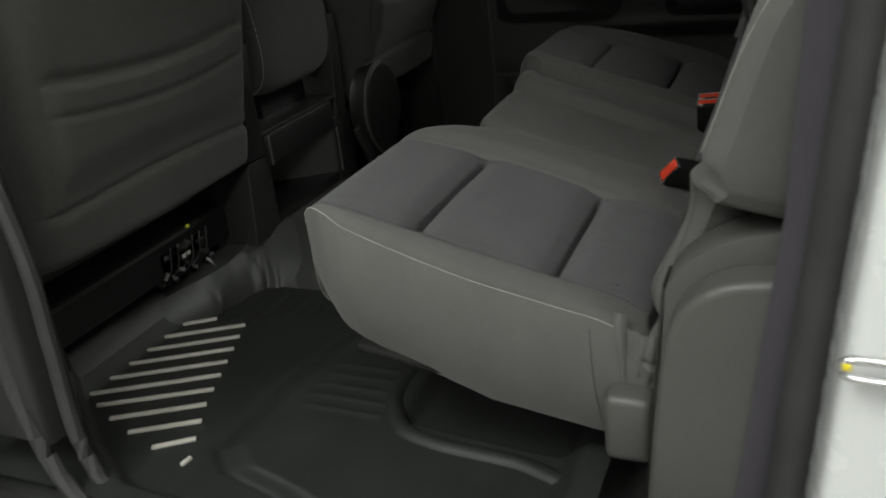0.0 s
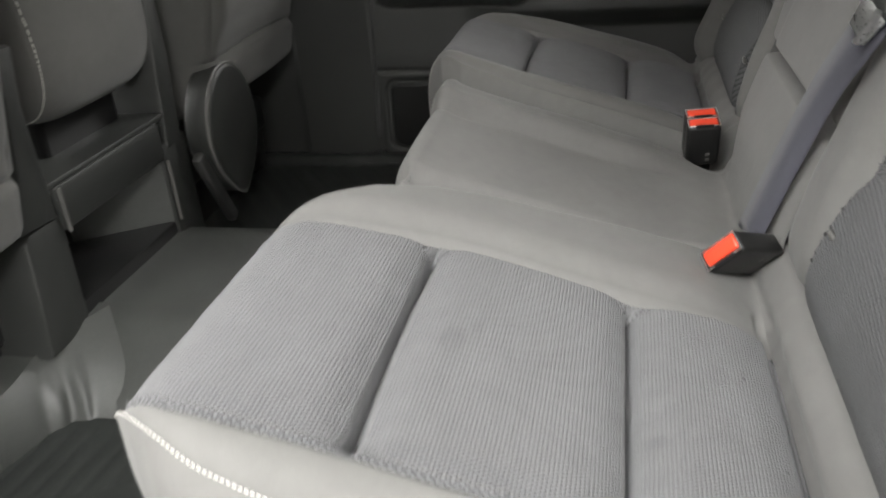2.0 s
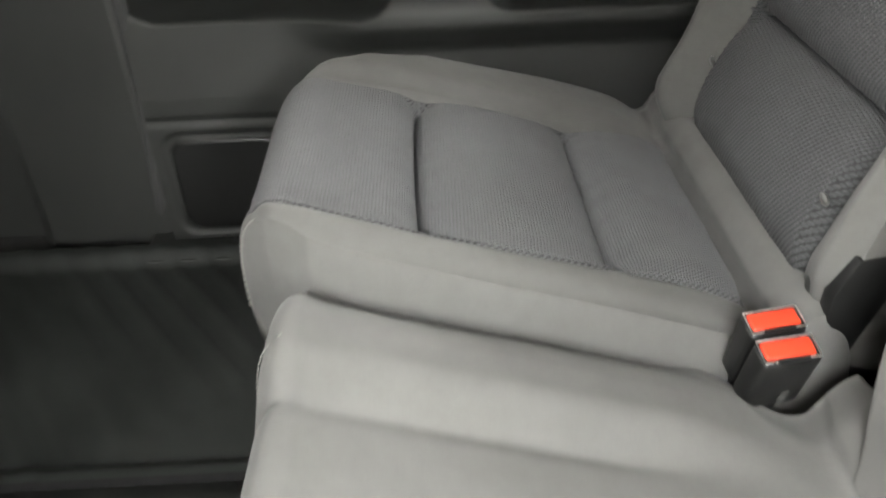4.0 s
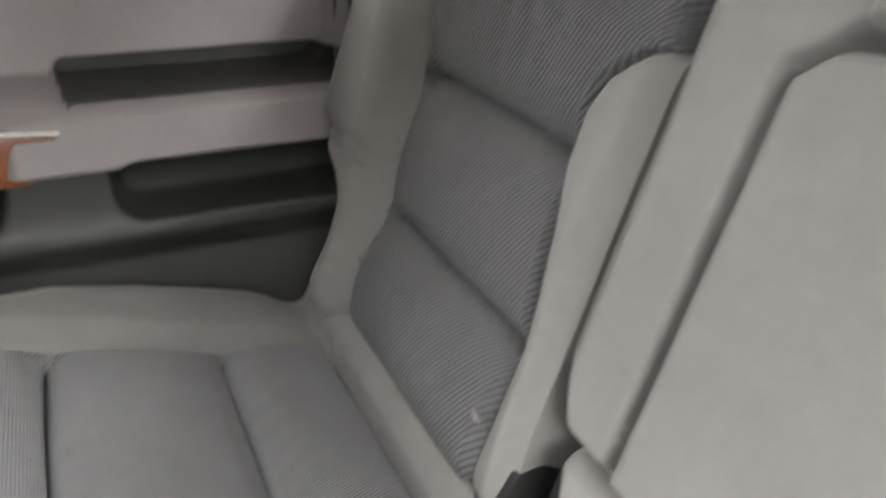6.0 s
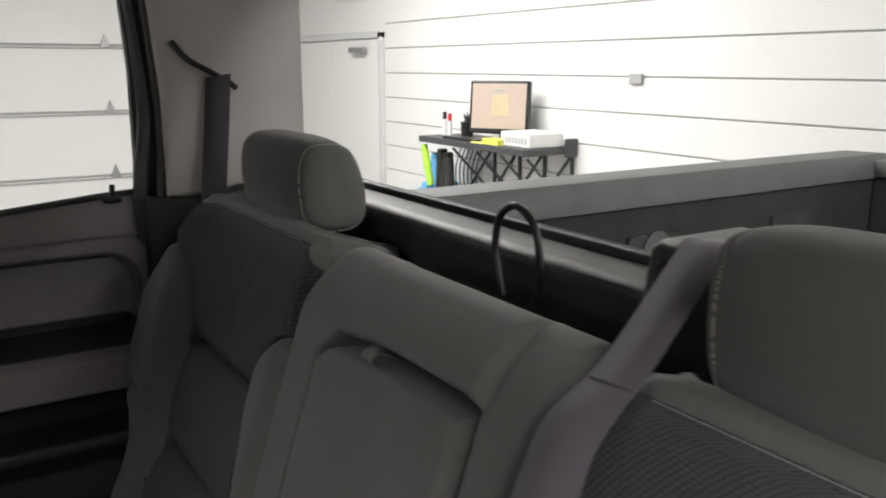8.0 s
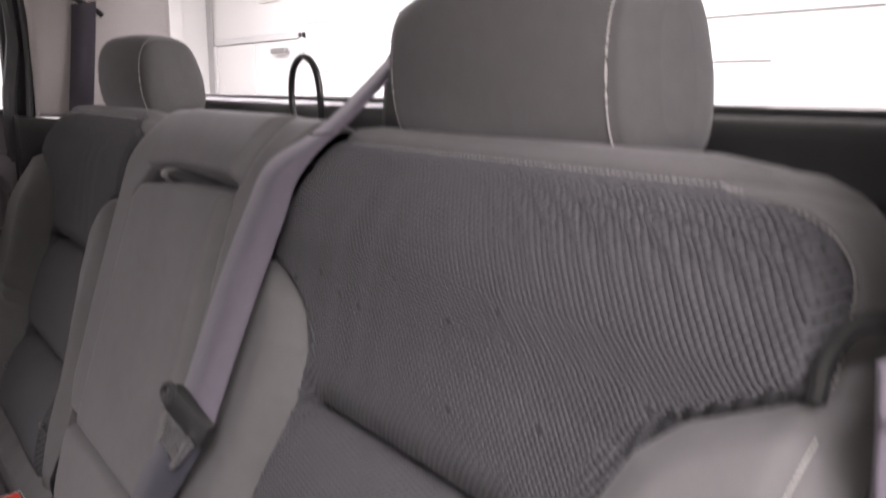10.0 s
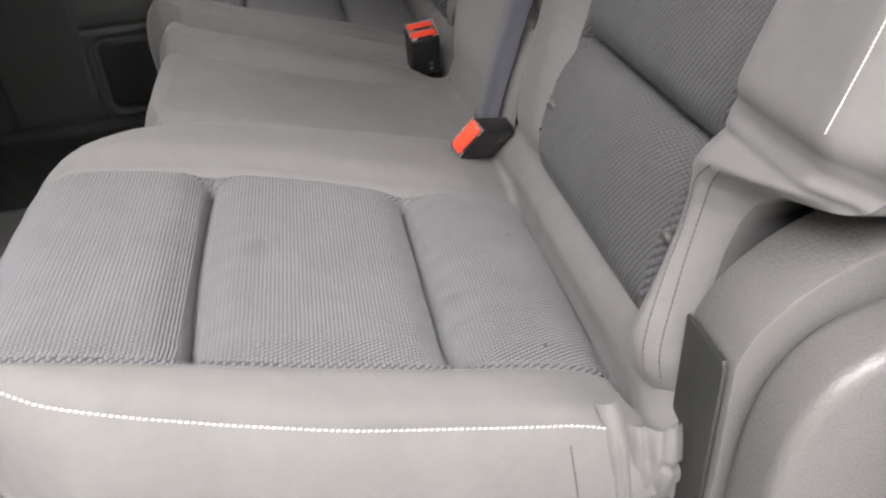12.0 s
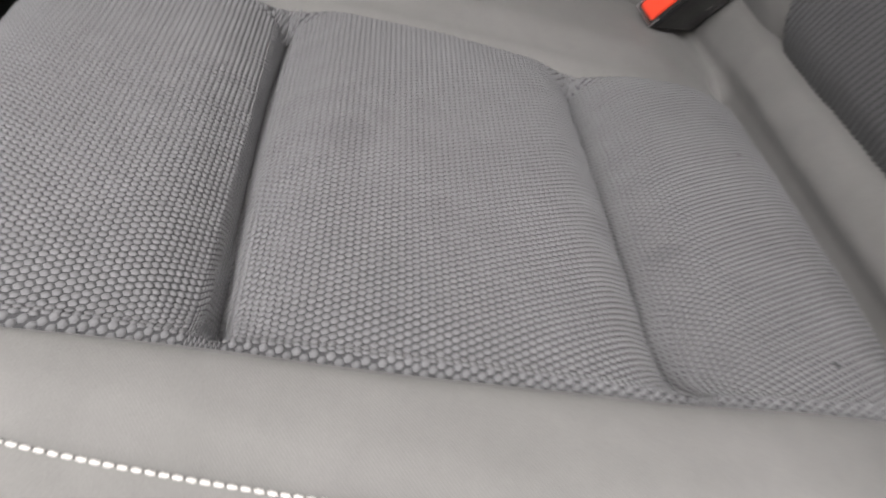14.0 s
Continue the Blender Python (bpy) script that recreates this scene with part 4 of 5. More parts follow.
def door_panel():
    top = thing("door_1", "closed dark rear door with armrest, wood trim and pocket", "door", (1.55, .3, .4), kind="structure")

    def rr(y, z, y0, y1, z0, z1, r, soft):
        """1 inside a rounded rectangle, 0 outside, with a soft edge."""
        cy, cz = (y0 + y1) / 2, (z0 + z1) / 2
        qy, qz = abs(y - cy) - (y1 - y0) / 2 + r, abs(z - cz) - (z1 - z0) / 2 + r
        dist = math.hypot(max(qy, 0), max(qz, 0)) + min(max(qy, qz), 0) - r
        return step(soft, -soft, dist)

    def x_of(y, z):
        x = lin(z, ((.0, 1.50), (.10, 1.498), (.25, 1.50), (.36, 1.512), (.43, 1.53), (.50, 1.545), (.60, 1.575), (.69, 1.590), (.72, 1.598), (.765, 1.615)))
        # armrest standing out, sloping down at its front end
        arm = step(.425, .440, z - .03 * step(.40, .52, y)) * step(.522, .500, z) * step(.46, .40, y)
        x -= .055 * arm
        x -= .030 * step(.30, .35, z) * step(.425, .36, z) * step(.60, .45, y)
        # pocket under the armrest
        x += .075 * rr(y, z, -.06, .300, .368, .440, .03, .006)
        # lower front storage opening
        x += .080 * rr(y, z, .430, .800, .362, .520, .05, .008)
        # pull cup above the armrest
        x += .062 * rr(y, z, -.02, .46, .520, .662, .06, .009)
        # hand slot between cup and armrest, and a rounded shelf above it
        x += .060 * rr(y, z, -.06, .345, .508, .540, .016, .005)
        # line under the window sill
        x += .006 * dip(z, .692 + .02 * y, .004)
        # speaker
        x += .006 * rr(y, z, .600, .785, .020, .196, .03, .003) - .007 * rr(y, z, .612, .773, .032, .184, .025, .002)
        x += .004 * dip(z, .215, .006) * step(.5, .55, y)
        return x
    us, vs = spread((-.035, .80, 230)), spread((.0, .768, 230))

    def belt_drop(y):
        return lin(y, ((.02, 0), (.10, .007), (.20, .017), (.32, .030), (.80, .066)))

    def label_of(y, z):
        if z > .694 + .02 * y:
            return "sill_panel"
        if rr(y, z, -.06, .345, .508, .540, .016, .005) > .3:
            return "arm_ledge"
        if rr(y, z, -.02, .46, .532, .665, .06, .014) > .5:
            return "pull_cup"
        if .425 < z < .53 and y < .43:
            return "armrest"
        if rr(y, z, .612, .773, .032, .184, .025, .002) > .5:
            return "speaker_grille"
        if z > .53:
            return "upper_panel"
        return "lower_panel"
    mats = {"arm_ledge": DOOR_DARK, "sill_panel": DOOR_MID, "pull_cup": DOOR_MID, "armrest": DOOR_MID, "speaker_grille": BLACK, "upper_panel": DOOR_MID, "lower_panel": DOOR_DARK}
    panels = {}
    for k, me in sheet(lambda u, v: (x_of(u, v), u, v - belt_drop(u) * step(.66, .768, v)), us, vs, label_of).items():
        panels[k] = finish(k, me, mats[k], top)
    part("core", rbox((1.645, -.03, -.03), (1.66, .80, .70), .004), PLASTIC, top)
    # armrest piping, wood inlay with bright edge
    line = [(1.4985, .36, .428), (1.494, .335, .455), (1.491, .30, .482), (1.490, .24, .493), (1.490, .10, .498), (1.492, .0, .503)]
    part("armrest_seam", stitches(spline(line, 120), r=.0007), DULL_STITCH, panels["armrest"])
    out = [(.350, .486), (.390, .430), (.42, .428), (.60, .434), (.70, .46), (.70, .51), (.60, .502)]
    inlay = part("wood_inlay", prism(out, "x", 1.486, 1.53, .004), WOOD, top, "dark glossy wood inlay", True)
    part("chrome_edge", tube(spline([(1.486, .352, .488), (1.485, .45, .496), (1.487, .60, .503), (1.49, .70, .508)], 20), .0035, 8), CHROME, inlay, "thin chrome edge", True)
    base = part("knob_base", rbox((1.60, -.004, .757), (1.625, .028, .768), .004), BLACK, top)
    part("lock_knob", tube(spline([(1.612, .012, .755), (1.612, .010, .79)], 3), .005, 10), BLACK, base, "black lock knob", True)
    part("glass_seal", tube(spline([(1.612, .80, .704), (1.613, .40, .734), (1.614, .30, .742), (1.614, .20, .753), (1.614, .10, .763), (1.614, .03, .770), (1.614, -.03, .774)], 30), .006, 8), SEAL, top, "", True)
    part("frame_post", prism([(-.078, .76), (-.076, 1.26), (-.02, 1.26), (-.036, 1.0), (-.034, .77)], "x", 1.615, 1.64, .004), SEAL, top, "", True)
    part("frame_top", rbox((1.60, -.03, 1.20), (1.64, .82, 1.27), .01), SEAL, top)
    return top


door_panel()
# Unseen door, added to keep lamp light off the front seats and floor.
nd = thing("unseen_blocking_door", "unseen driver door added to block light, white with dark lining", "door", (-.28, 1.5, .3), kind="structure")
part("outer_skin", rbox((-.36, 1.06, -.25), (-.30, 2.1, .70), .02), WHITE_BODY, nd)
part("lining", rbox((-.30, 1.06, -.05), (-.24, 2.1, .70), .02), DOOR_DARK, nd)
slab("pillar_middle", (1.52, .80, -.03), (1.64, 1.02, 1.28), DOOR_DARK, "dark middle pillar trim", r=.02)
slab("wall_far_front", (1.56, 1.02, -.05), (1.66, 2.1, .72), DOOR_DARK, "dark front door lining")
tagged(part("weatherstrip", tube(spline([(1.535, .83, -.0), (1.525, .815, .10), (1.520, .80, .30), (1.525, .80, .7)], 20), .010, 8), SEAL, None, "", True), "black rubber strip along the door opening", "seal", "", "structure")
slab("door_sill_far", (1.44, -.05, -.02), (1.54, .84, .012), PLASTIC, "black scuff plate at the far door", r=.004)


# ---- front seats and console ----
def front_seat(name, x0, x1, label):
    top = thing(name, label, "front seat", ((x0 + x1) / 2, 1.1, 0), group="front seats")

    def place(u, v):
        x, z = x0 + (x1 - x0) * u, v
        lean = -(z - .25) * .22
        e = min(u, 1 - u)
        y = 1.0 + lean + .12 * (1 - step(0, .14, e)) ** 2
        low = step(.235, .30, z)
        y += .10 * (1 - low) ** 2
        y -= .016 * math.sin(math.pi * u)
        # lower flap seam and the map pocket
        seam = .352 + .02 * math.sin(math.pi * u)
        y += .006 * dip(z, seam, .005) * step(.05, .1, e)
        y -= .006 * step(seam, seam - .02, z) * step(.05, .12, e)
        pk = .555 - .03 * math.cos((u - .5) * 3) + .012
        y -= .014 * step(pk + .002, pk - .006, z) * step(seam + .02, seam + .08, z) * step(.10, .16, e)
        y += .008 * dip(z, pk + .008, .010) * step(.1, .16, e)
        y += .006 * dip(z, pk - .045, .006) * step(.10, .16, e)
        y += .005 * dip(e, .115, .008) * step(.3, .4, z)
        y += .002 * noise.noise((x * 8, z * 8, 3))
        return (x, y, z)
    us, vs = spread((0, 1, 70)), spread((.235, .50, 60), (.50, .60, 40), (.60, 1.02, 30))
    made = sheet(place, us, vs, lambda u, v: "lower_flap" if v < .352 + .02 * math.sin(math.pi * u) else "map_pocket" if .115 < min(u, 1 - u) and v < .555 - .03 * math.cos((u - .5) * 3) + .012 else "back_cover")
    for k, me in made.items():
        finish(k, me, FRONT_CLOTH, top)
    part("seat_shell", rbox((x0 + .03, 1.10, .27), (x1 - .03, 1.26, 1.0), .03), BLACK, top)
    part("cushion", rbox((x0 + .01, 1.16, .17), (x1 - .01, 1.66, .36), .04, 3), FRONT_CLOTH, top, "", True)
    part("frame", rbox((x0 + .05, 1.08, .10), (x1 - .05, 1.60, .18), .01), BLACK, top)
    for rx in (x0 + .06, x1 - .09):
        part("rail", rbox((rx, 1.09, .0), (rx + .03, 1.75, .10), .004), BLACK, top)
    return top


def far_mat():
    """Grooved rubber mat in the far foot well."""
    top = thing("floor_mat", "black grooved rubber mat in the far foot well", "floor mat", (1.25, .7, 0))

    def z_of(x, y):
        z = .003 + .020 * step(.03, .0, min(x - 1.02, 1.46 - x))
        fan = (x - 1.06) * .8 + (y - .9) * .6
        z += .003 * step(.06, .10, fan + .16) * (abs(math.sin((x * .6 - y * .8) * 75)) ** 3)
        z += .010 * step(.60, .56, y)
        return z
    made = sheet(lambda u, v: (u, v, z_of(u, v)), spread((1.01, 1.47, 90)), spread((.30, 1.10, 150)), lambda u, v: "tray")
    finish("tray", made["tray"], RUBBER, top)
    return top


far_mat()
driver = front_seat("front_seat", -.06, .555, "grey cloth driver seat seen from behind")
front_seat("front_seat", .985, 1.50, "grey cloth passenger seat seen from behind")

# clutter of wiring and seat mechanism under the driver seat
rng = random.Random(4)
gear = thing("seat_mechanism", "black seat mechanism with wiring under the driver seat", "seat mechanism", (.28, 1.12, .1))
part("motor", rbox((.27, 1.08, .085), (.41, 1.15, .165), .012), BLACK, gear, "", True)
for k in range(14):
    x = .275 + .011 * k
    part("connector", turned(rbox((-.009, -.007, -.005), (.009, .007, .005), .002), Matrix.Translation((x + rng.uniform(-.012, .012), 1.072 + rng.uniform(-.012, .008), .105 + rng.uniform(-.015, .055))) @ Euler((rng.uniform(-1, 1), rng.uniform(-1, 1), rng.uniform(-1, 1))).to_matrix().to_4x4()), (BLACK, PLASTIC, BLACK, DESK_METAL, BLACK)[k % 5], gear)
for k in range(6):
    x = .265 + .022 * k
    part("wire", tube(spline([(x, 1.08, .09), (x + .015, 1.058, .125), (x + .03, 1.062, .165), (x + .055, 1.08, .14)], 14), .0019, 6), RUBBER, gear, "", True)
part("yellow_clip", rbox((.338, 1.045, .192), (.346, 1.052, .199), .002), surface("yellow_plastic", (.7, .7, .05), .5), gear, "small yellow clip")
part("white_tag", rbox((.318, 1.056, .135), (.342, 1.059, .143), .001), SILVER, gear, "small pale label")
part("lever", tube(spline([(.385, 1.06, .105), (.392, 1.05, .085), (.392, 1.05, .068)], 6), .0028, 6), STEEL, gear, "", True)
bm = prism([(1.066, .0), (1.072, .012), (1.112, .062), (1.135, .070), (1.60, .070), (1.60, .0)], "x", -.15, .30, .008, 3)
tagged(part("heel_panel", bm, LIT_GREY, None, "", True), "dark plastic panel below the driver seat", "panel", "", "structure")


def console():
    top = thing("center_console", "dark plastic console end with open bin and cup shelf", "console", (.70, 1.1, .06))
    X0, X1, Y = .475, .955, 1.005
    # lower body as a frame round an open bin
    part("left_cheek", prism([(.49, .085), (.497, .133), (.508, .250), (.520, .264), (.590, .264), (.585, .085)], "y", Y, 1.35, .008), PLASTIC, top, "", True)
    part("right_cheek", rbox((.868, Y, .05), (.955, 1.35, .262), .008), PLASTIC, top, "", True)
    # Bin floor and back are black to paint the shade inside the bin.
    part("bin_floor", rbox((.585, Y + .004, .05), (.868, 1.35, .122), .006), BLACK, top, "", True)
    part("bin_roof", rbox((.585, Y - .004, .236), (.872, 1.35, .305), .008), PLASTIC, top, "", True)
    part("bin_back", rbox((.585, 1.16, .12), (.87, 1.20, .24), .004), BLACK, top, "", True)
    part("bin_divider", prism([(.866, Y + .006), (.866, Y + .150), (.775, Y + .150)], "z", .122, .236, .0), LIT_GREY, top, "grey inner pocket", True)
    part("shelf", rbox((.560, Y + .0, .300), (.905, 1.30, .312), .004), PLASTIC, top, "", True)
    part("left_post", prism([(.495, .268), (.578, .262), (.578, .30), (.576, .42), (.590, .50), (.560, .50), (.546, .42), (.527, .33)], "y", Y - .004, 1.10, .007), PLASTIC, top, "dark upright post", True)
    part("right_post", prism([(.885, .25), (.935, .25), (.95, .40), (.95, .50), (.915, .50), (.905, .40)], "y", Y - .004, 1.10, .007), PLASTIC, top, "dark upright post", True)
    # Pale strips paint the highlights along two edges of the bin.
    part("edge_highlight", rbox((.5875, Y - .010, .236), (.5915, Y - .004, .302), .0015), TRIM, top)
    part("edge_highlight", rbox((.866, Y - .010, .125), (.870, Y - .004, .236), .0015), TRIM, top)
    return top


console()


def middle_front():
    """The middle front seat's folded backrest: a rounded roll with a stitched end."""
    top = thing("middle_front_seat", "grey cloth folded middle front backrest with white stitching", "front seat", (.77, 1.05, .35))
    cx, W = .775, .165

    def place(u, v):
        x = cx + W * v
        t = abs(v)
        s = 1 - .16 * t ** 4 - (.5 * (1 - math.sqrt(max(0, 1 - ((t - .9) / .1) ** 2))) if t > .9 else 0)
        a = u * 2 * math.pi
        ca, sa = math.cos(a), math.sin(a)
        y = 1.085 + .085 * math.copysign(abs(ca) ** .75, ca) * s
        z = .52 + .155 * math.copysign(abs(sa) ** .75, sa) * s
        return (x, y + (z - .5) * .1, z)
    made = sheet(place, spread((0, 1, 60)), spread((-1, -.9, 8), (-.9, .9, 26), (.9, 1, 8)), lambda u, v: "cover")
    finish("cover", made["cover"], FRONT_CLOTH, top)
    line = [Vector(place(.34 + .5 * k / 70, -.86)) + Vector((0, -.0012, 0)) for k in range(71)]
    part("stitching", stitches(line, r=.0011), STITCH, top, "white stitching round the end")
    part("core", rbox((cx - .12, 1.06, .38), (cx + .12, 1.11, .66), .03), FRONT_CLOTH, top)
    part("stay", rbox((cx - .10, 1.07, .30), (cx + .10, 1.12, .40), .01), BLACK, top)
    return top


middle_front()

hinge = thing("hinge_cover", "black teardrop hinge cover on the passenger seat side", "hinge cover", (1.05, .98, .25))
out = [Vector((0, .965, 0))]
ring = [(1.055 + (.098 if c < 0 else .098) * c, .235 + (.118 * s if s > 0 else .135 * s * (1 - .28 * abs(c)))) for c, s in [(math.cos(k * math.pi / 24), math.sin(k * math.pi / 24)) for k in range(48)]]
hc = part("cover", prism(ring, "y", .955, 1.01, .010, 3), PLASTIC, hinge, "", True)
part("rim", tube([Vector((x, .962, z)) for x, z in ring], .0035, 6, True), TRIM, hc, "paler moulded rim", True)
part("stay", turned(rbox((-.012, -.01, -.09), (.012, .01, .09), .006), Matrix.Translation((.985, .985, .135)) @ Matrix.Rotation(radians(-28), 4, "Y")), STEEL, hinge, "bare steel strap", True)


# ---- near side: trim, jamb, belt ----
def quarter_trim():
    top = thing("quarter_trim", "grey plastic rear quarter trim with rounded shoulder", "trim", (-.07, 0, .1), kind="structure")
    out = smooth_outline([(.092, .03), (.084, .10), (.076, .22), (.069, .30), (.058, .342), (.038, .370), (.012, .386), (-.02, .393), (-.07, .395), (-.14, .39)], 44) + [(-.14, .03)]
    part("shoulder", prism(out, "x", -.098, -.050, .016, 4), TRIM, top, "", True)
    inner = [(.092, .03), (.084, .15), (.076, .28), (.0725, .350)] + smooth_outline([(.0715, .3535), (.060, .374), (.038, .394), (.008, .411), (-.03, .421), (-.10, .425)], 26) + [(-.10, .03)]
    part("inner_cover", prism(inner, "x", -.047, .012, .0025, 2), TRIM, top, "smooth grey inner cover", True)
    # Thin facing in dark plastic; its colour stands in for shade on this side.
    face = prism([(-.0415, .03), (-.0415, .346), (-.0385, .3505), (.012, .3505), (.012, .03)], "y", 0, .004, .0012)
    for v in face.verts:
        v.co.y += lin(v.co.z, ((.03, .0925), (.15, .0845), (.28, .0765), (.352, .0728)))
    part("shaded_front_panel", face, PLASTIC, top, "flat panel facing the door opening, coloured dark for shade", True)
    part("latch_cover", rbox((-.045, .086, .115), (.004, .142, .205), .012, 3), TRIM, top, "small rounded latch cover", True)
    return top


quarter_trim()


def near_jamb():
    top = thing("door_opening", "dark door seal and white painted door jamb", "door frame", (-.2, -.1, 0), kind="structure")
    line = [(-.155, -.055, .0), (-.155, -.058, .15), (-.155, -.066, .30), (-.155, -.080, .52), (-.155, -.092, .70), (-.155, -.10, .90), (-.15, -.10, 1.25)]
    part("door_seal", tube(spline(line, 30), .022, 10), SEAL, top, "thick dark rubber seal", True)
    part("inner_trim", rbox((-.16, -.30, -.02), (-.11, -.075, 1.27), .015), DOOR_DARK, top)
    out = [(-.30, -.3), (-.055, -.3), (-.062, .10), (-.072, .30), (-.086, .55), (-.098, .75), (-.105, 1.0), (-.105, 1.3), (-.30, 1.3)]
    part("jamb", prism(out, "x", -.30, -.185, .012, 3), WHITE_BODY, top, "glossy white door jamb", True)
    part("outer_panel", rbox((-.36, -2.35, -.45), (-.30, -.16, .62), .02), WHITE_BODY, top)
    st = thing("door_striker", "chromed steel door striker loop on white jamb", "striker", (-.31, -.1, .44))
    loop = [(-.312, -.125, .4535), (-.312, -.090, .4545), (-.312, -.081, .4530), (-.312, -.0775, .4480), (-.312, -.080, .4425), (-.312, -.088, .4400), (-.312, -.125, .4385)]
    part("loop", tube(spline(loop, 28), .0034, 10), CHROME, st, "", True)
    part("base", rbox((-.308, -.150, .428), (-.299, -.114, .466), .004), STEEL, st)
    part("paint_mark", rbox((-.3165, -.0835, .4475), (-.3125, -.0775, .4530), .0015), surface("yellow_paint", (.75, .62, .03), .5), st, "yellow paint mark")
    # front edge of the opening: middle pillar and sill
    pil = thing("pillar_near", "dark curved middle pillar trim and seal beside the driver", "pillar trim", (-.17, .9, 0), kind="structure")
    part("trim", prism([(.885, .10), (.872, .30), (.865, .40), (.90, .80), (.92, 1.28), (1.08, 1.28), (1.06, .5), (1.05, .10)], "x", -.20, -.125, .015, 3), DOOR_DARK, pil, "", True)
    line = [(-.175, .70, -.012), (-.17, .80, -.005), (-.165, .852, .04), (-.16, .872, .12), (-.155, .868, .25), (-.155, .858, .38), (-.155, .875, .60), (-.155, .90, 1.0)]
    part("seal", tube(spline(line, 40), .011, 8), SEAL, pil, "black rubber seal", True)
    line = [(-.21, .55, -.03), (-.205, .78, -.02), (-.20, .88, .06), (-.195, .91, .20), (-.195, .90, .40), (-.195, .93, 1.0)]
    part("seal", tube(spline(line, 40), .012, 8), SEAL, pil, "black rubber seal", True)
    out = [(-.30, -.10), (-.26, -.035), (-.205, -.018), (-.185, .010), (-.165, .0), (-.16, -.10)]
    part("sill", prism(out, "y", -.06, 1.1, .004), PLASTIC, pil, "black scuff plate", True)
    part("outer_sill", rbox((-.36, -.16, -.32), (-.215, 2.1, -.06), .02), WHITE_BODY, pil, "white painted sill")
    return top


near_jamb()

# ---- belts and buckles ----
nb = thing("seat_belt", "grey shoulder belt hanging beside the near seat", "seat belt", (-.12, 0, .5), group="seat belts")
pts = spline([(-.108, -.088, 1.25), (-.098, -.080, 1.0), (-.092, -.072, .85), (-.090, -.066, .72), (-.092, -.062, .60), (-.101, -.056, .46), (-.109, -.046, .36), (-.110, -.034, .22), (-.109, -.02, .08), (-.109, -.015, .03)], 50)
twist = [Vector((-.006, -.0215, .001)).lerp(Vector((-.003, -.0190, .001)), step(.66, .40, p.z)) for p in pts]
near_web = finish("webbing", strap(pts, twist), SHADED_WEBBING, nb)
arc = spline([(-.050, -.063, .703), (-.053, -.0645, .722), (-.064, -.066, .738), (-.085, -.068, .742), (-.104, -.070, .734)], 20)
part("guide_ring", tube(arc, .0042, 8), PLASTIC, nb, "dark plastic belt loop", True)
for z0, z1, dy, lab in ((.684, .716, .006, "doubled webbing sleeve"), (.716, .736, .010, "folded webbing end")):
    me = strap(spline([(-.094, -.066 + dy, z1), (-.0955, -.0645 + dy, (z0 + z1) / 2), (-.097, -.0635 + dy, z0)], 8), [Vector((-.0075, -.0225, .001))] * 9, .004)
    finish("sleeve", me, WEBBING, near_web, lab)
part("sleeve_stitching", stitches(spline([(-.0925, -.037, .687), (-.099, -.0575, .6865), (-.1065, -.079, .687)], 12), r=.0009), STITCH, near_web, "pale stitching")

mb = thing("seat_belt", "grey belt lying across the bench with metal tongue", "seat belt", (.45, 0, .5), group="seat belts")
line = [(.446, -.244, .850), (.446, -.240, .866), (.446, -.226, .8685), (.446, -.208, .8655), (.438, -.160, .829), (.430, -.112, .793)] + [tuple(on_back(x, h, d)) for x, h, d in ((.427, .742, .020), (.426, .70, .028), (.428, .62, .036), (.434, .53, .040), (.440, .508, .040))]
lower_line = [tuple(on_back(x, h, d)) for x, h, d in ((.438, .516, .037), (.464, .475, .037), (.494, .42, .036), (.511, .36, .034), (.518, .28, .034), (.518, .24, .034))]
def belt_band(line, n):
    pts = spline(line, n)
    wides = []
    for i, p in enumerate(pts):
        t = (pts[min(i + 1, n)] - pts[max(i - 1, 0)]).normalized()
        nrm = (ED + Vector((-.35 * step(-.10, -.03, p.y), 0, 0))) if p.y > -.21 else Vector((0, .3, 1)) if p.z > .86 else Vector((0, 1, 0))
        wides.append(t.cross(nrm).normalized() * .0235)
    return strap(pts, wides), pts, wides


me, pts, wides = belt_band(line, 80)
shoulder = finish("shoulder_webbing", me, WEBBING, mb, "pale mauve grey webbing")
at = min(range(81), key=lambda i: abs(pts[i].y + .098))
up = (pts[at + 1] - pts[at - 1]).normalized().cross(wides[at]).normalized()
up = up if up.z > 0 else -up
zig = [pts[at] + wides[at] * (-.9 + .1 * k) + up * .0012 + (pts[at + 1] - pts[at]) * (.35 if k % 2 else -.35) for k in range(19)]
part("belt_seam", stitches(zig, r=.0007), SEAM, shoulder, "dark zigzag stitching across the belt")
finish("shaded_lap_webbing", belt_band(lower_line, 30)[0], SHADED_LAP, mb, "lower webbing coloured dark navy for its shade")
tq = (on_back(.497, .45, 0) - on_back(.456, .53, 0)).normalized()
tn = (ED + Vector((-.5, 0, 0))).normalized()
tn = (tn - tq * tn.dot(tq)).normalized()
tm = Matrix((tq.cross(tn).normalized(), -tq, tn)).transposed().to_4x4()
tm.translation = on_back(.438, .517, .043)
cover = part("tongue_cover", turned(rbox((-.028, -.012, -.006), (.028, .014, .008), .005), tm), PLASTIC, mb, "dark tongue cover", True)
part("tongue", turned(prism([(-.020, -.010), (.020, -.010), (.014, -.045), (-.014, -.045)], "z", .0, .003, .001), tm), CHROME, cover, "bright steel tongue", True)
part("tongue_bar", turned(tube(spline([(-.016, -.006, .012), (-.016, -.040, .012)], 6), .0035, 8), tm), CHROME, mb, "", True)
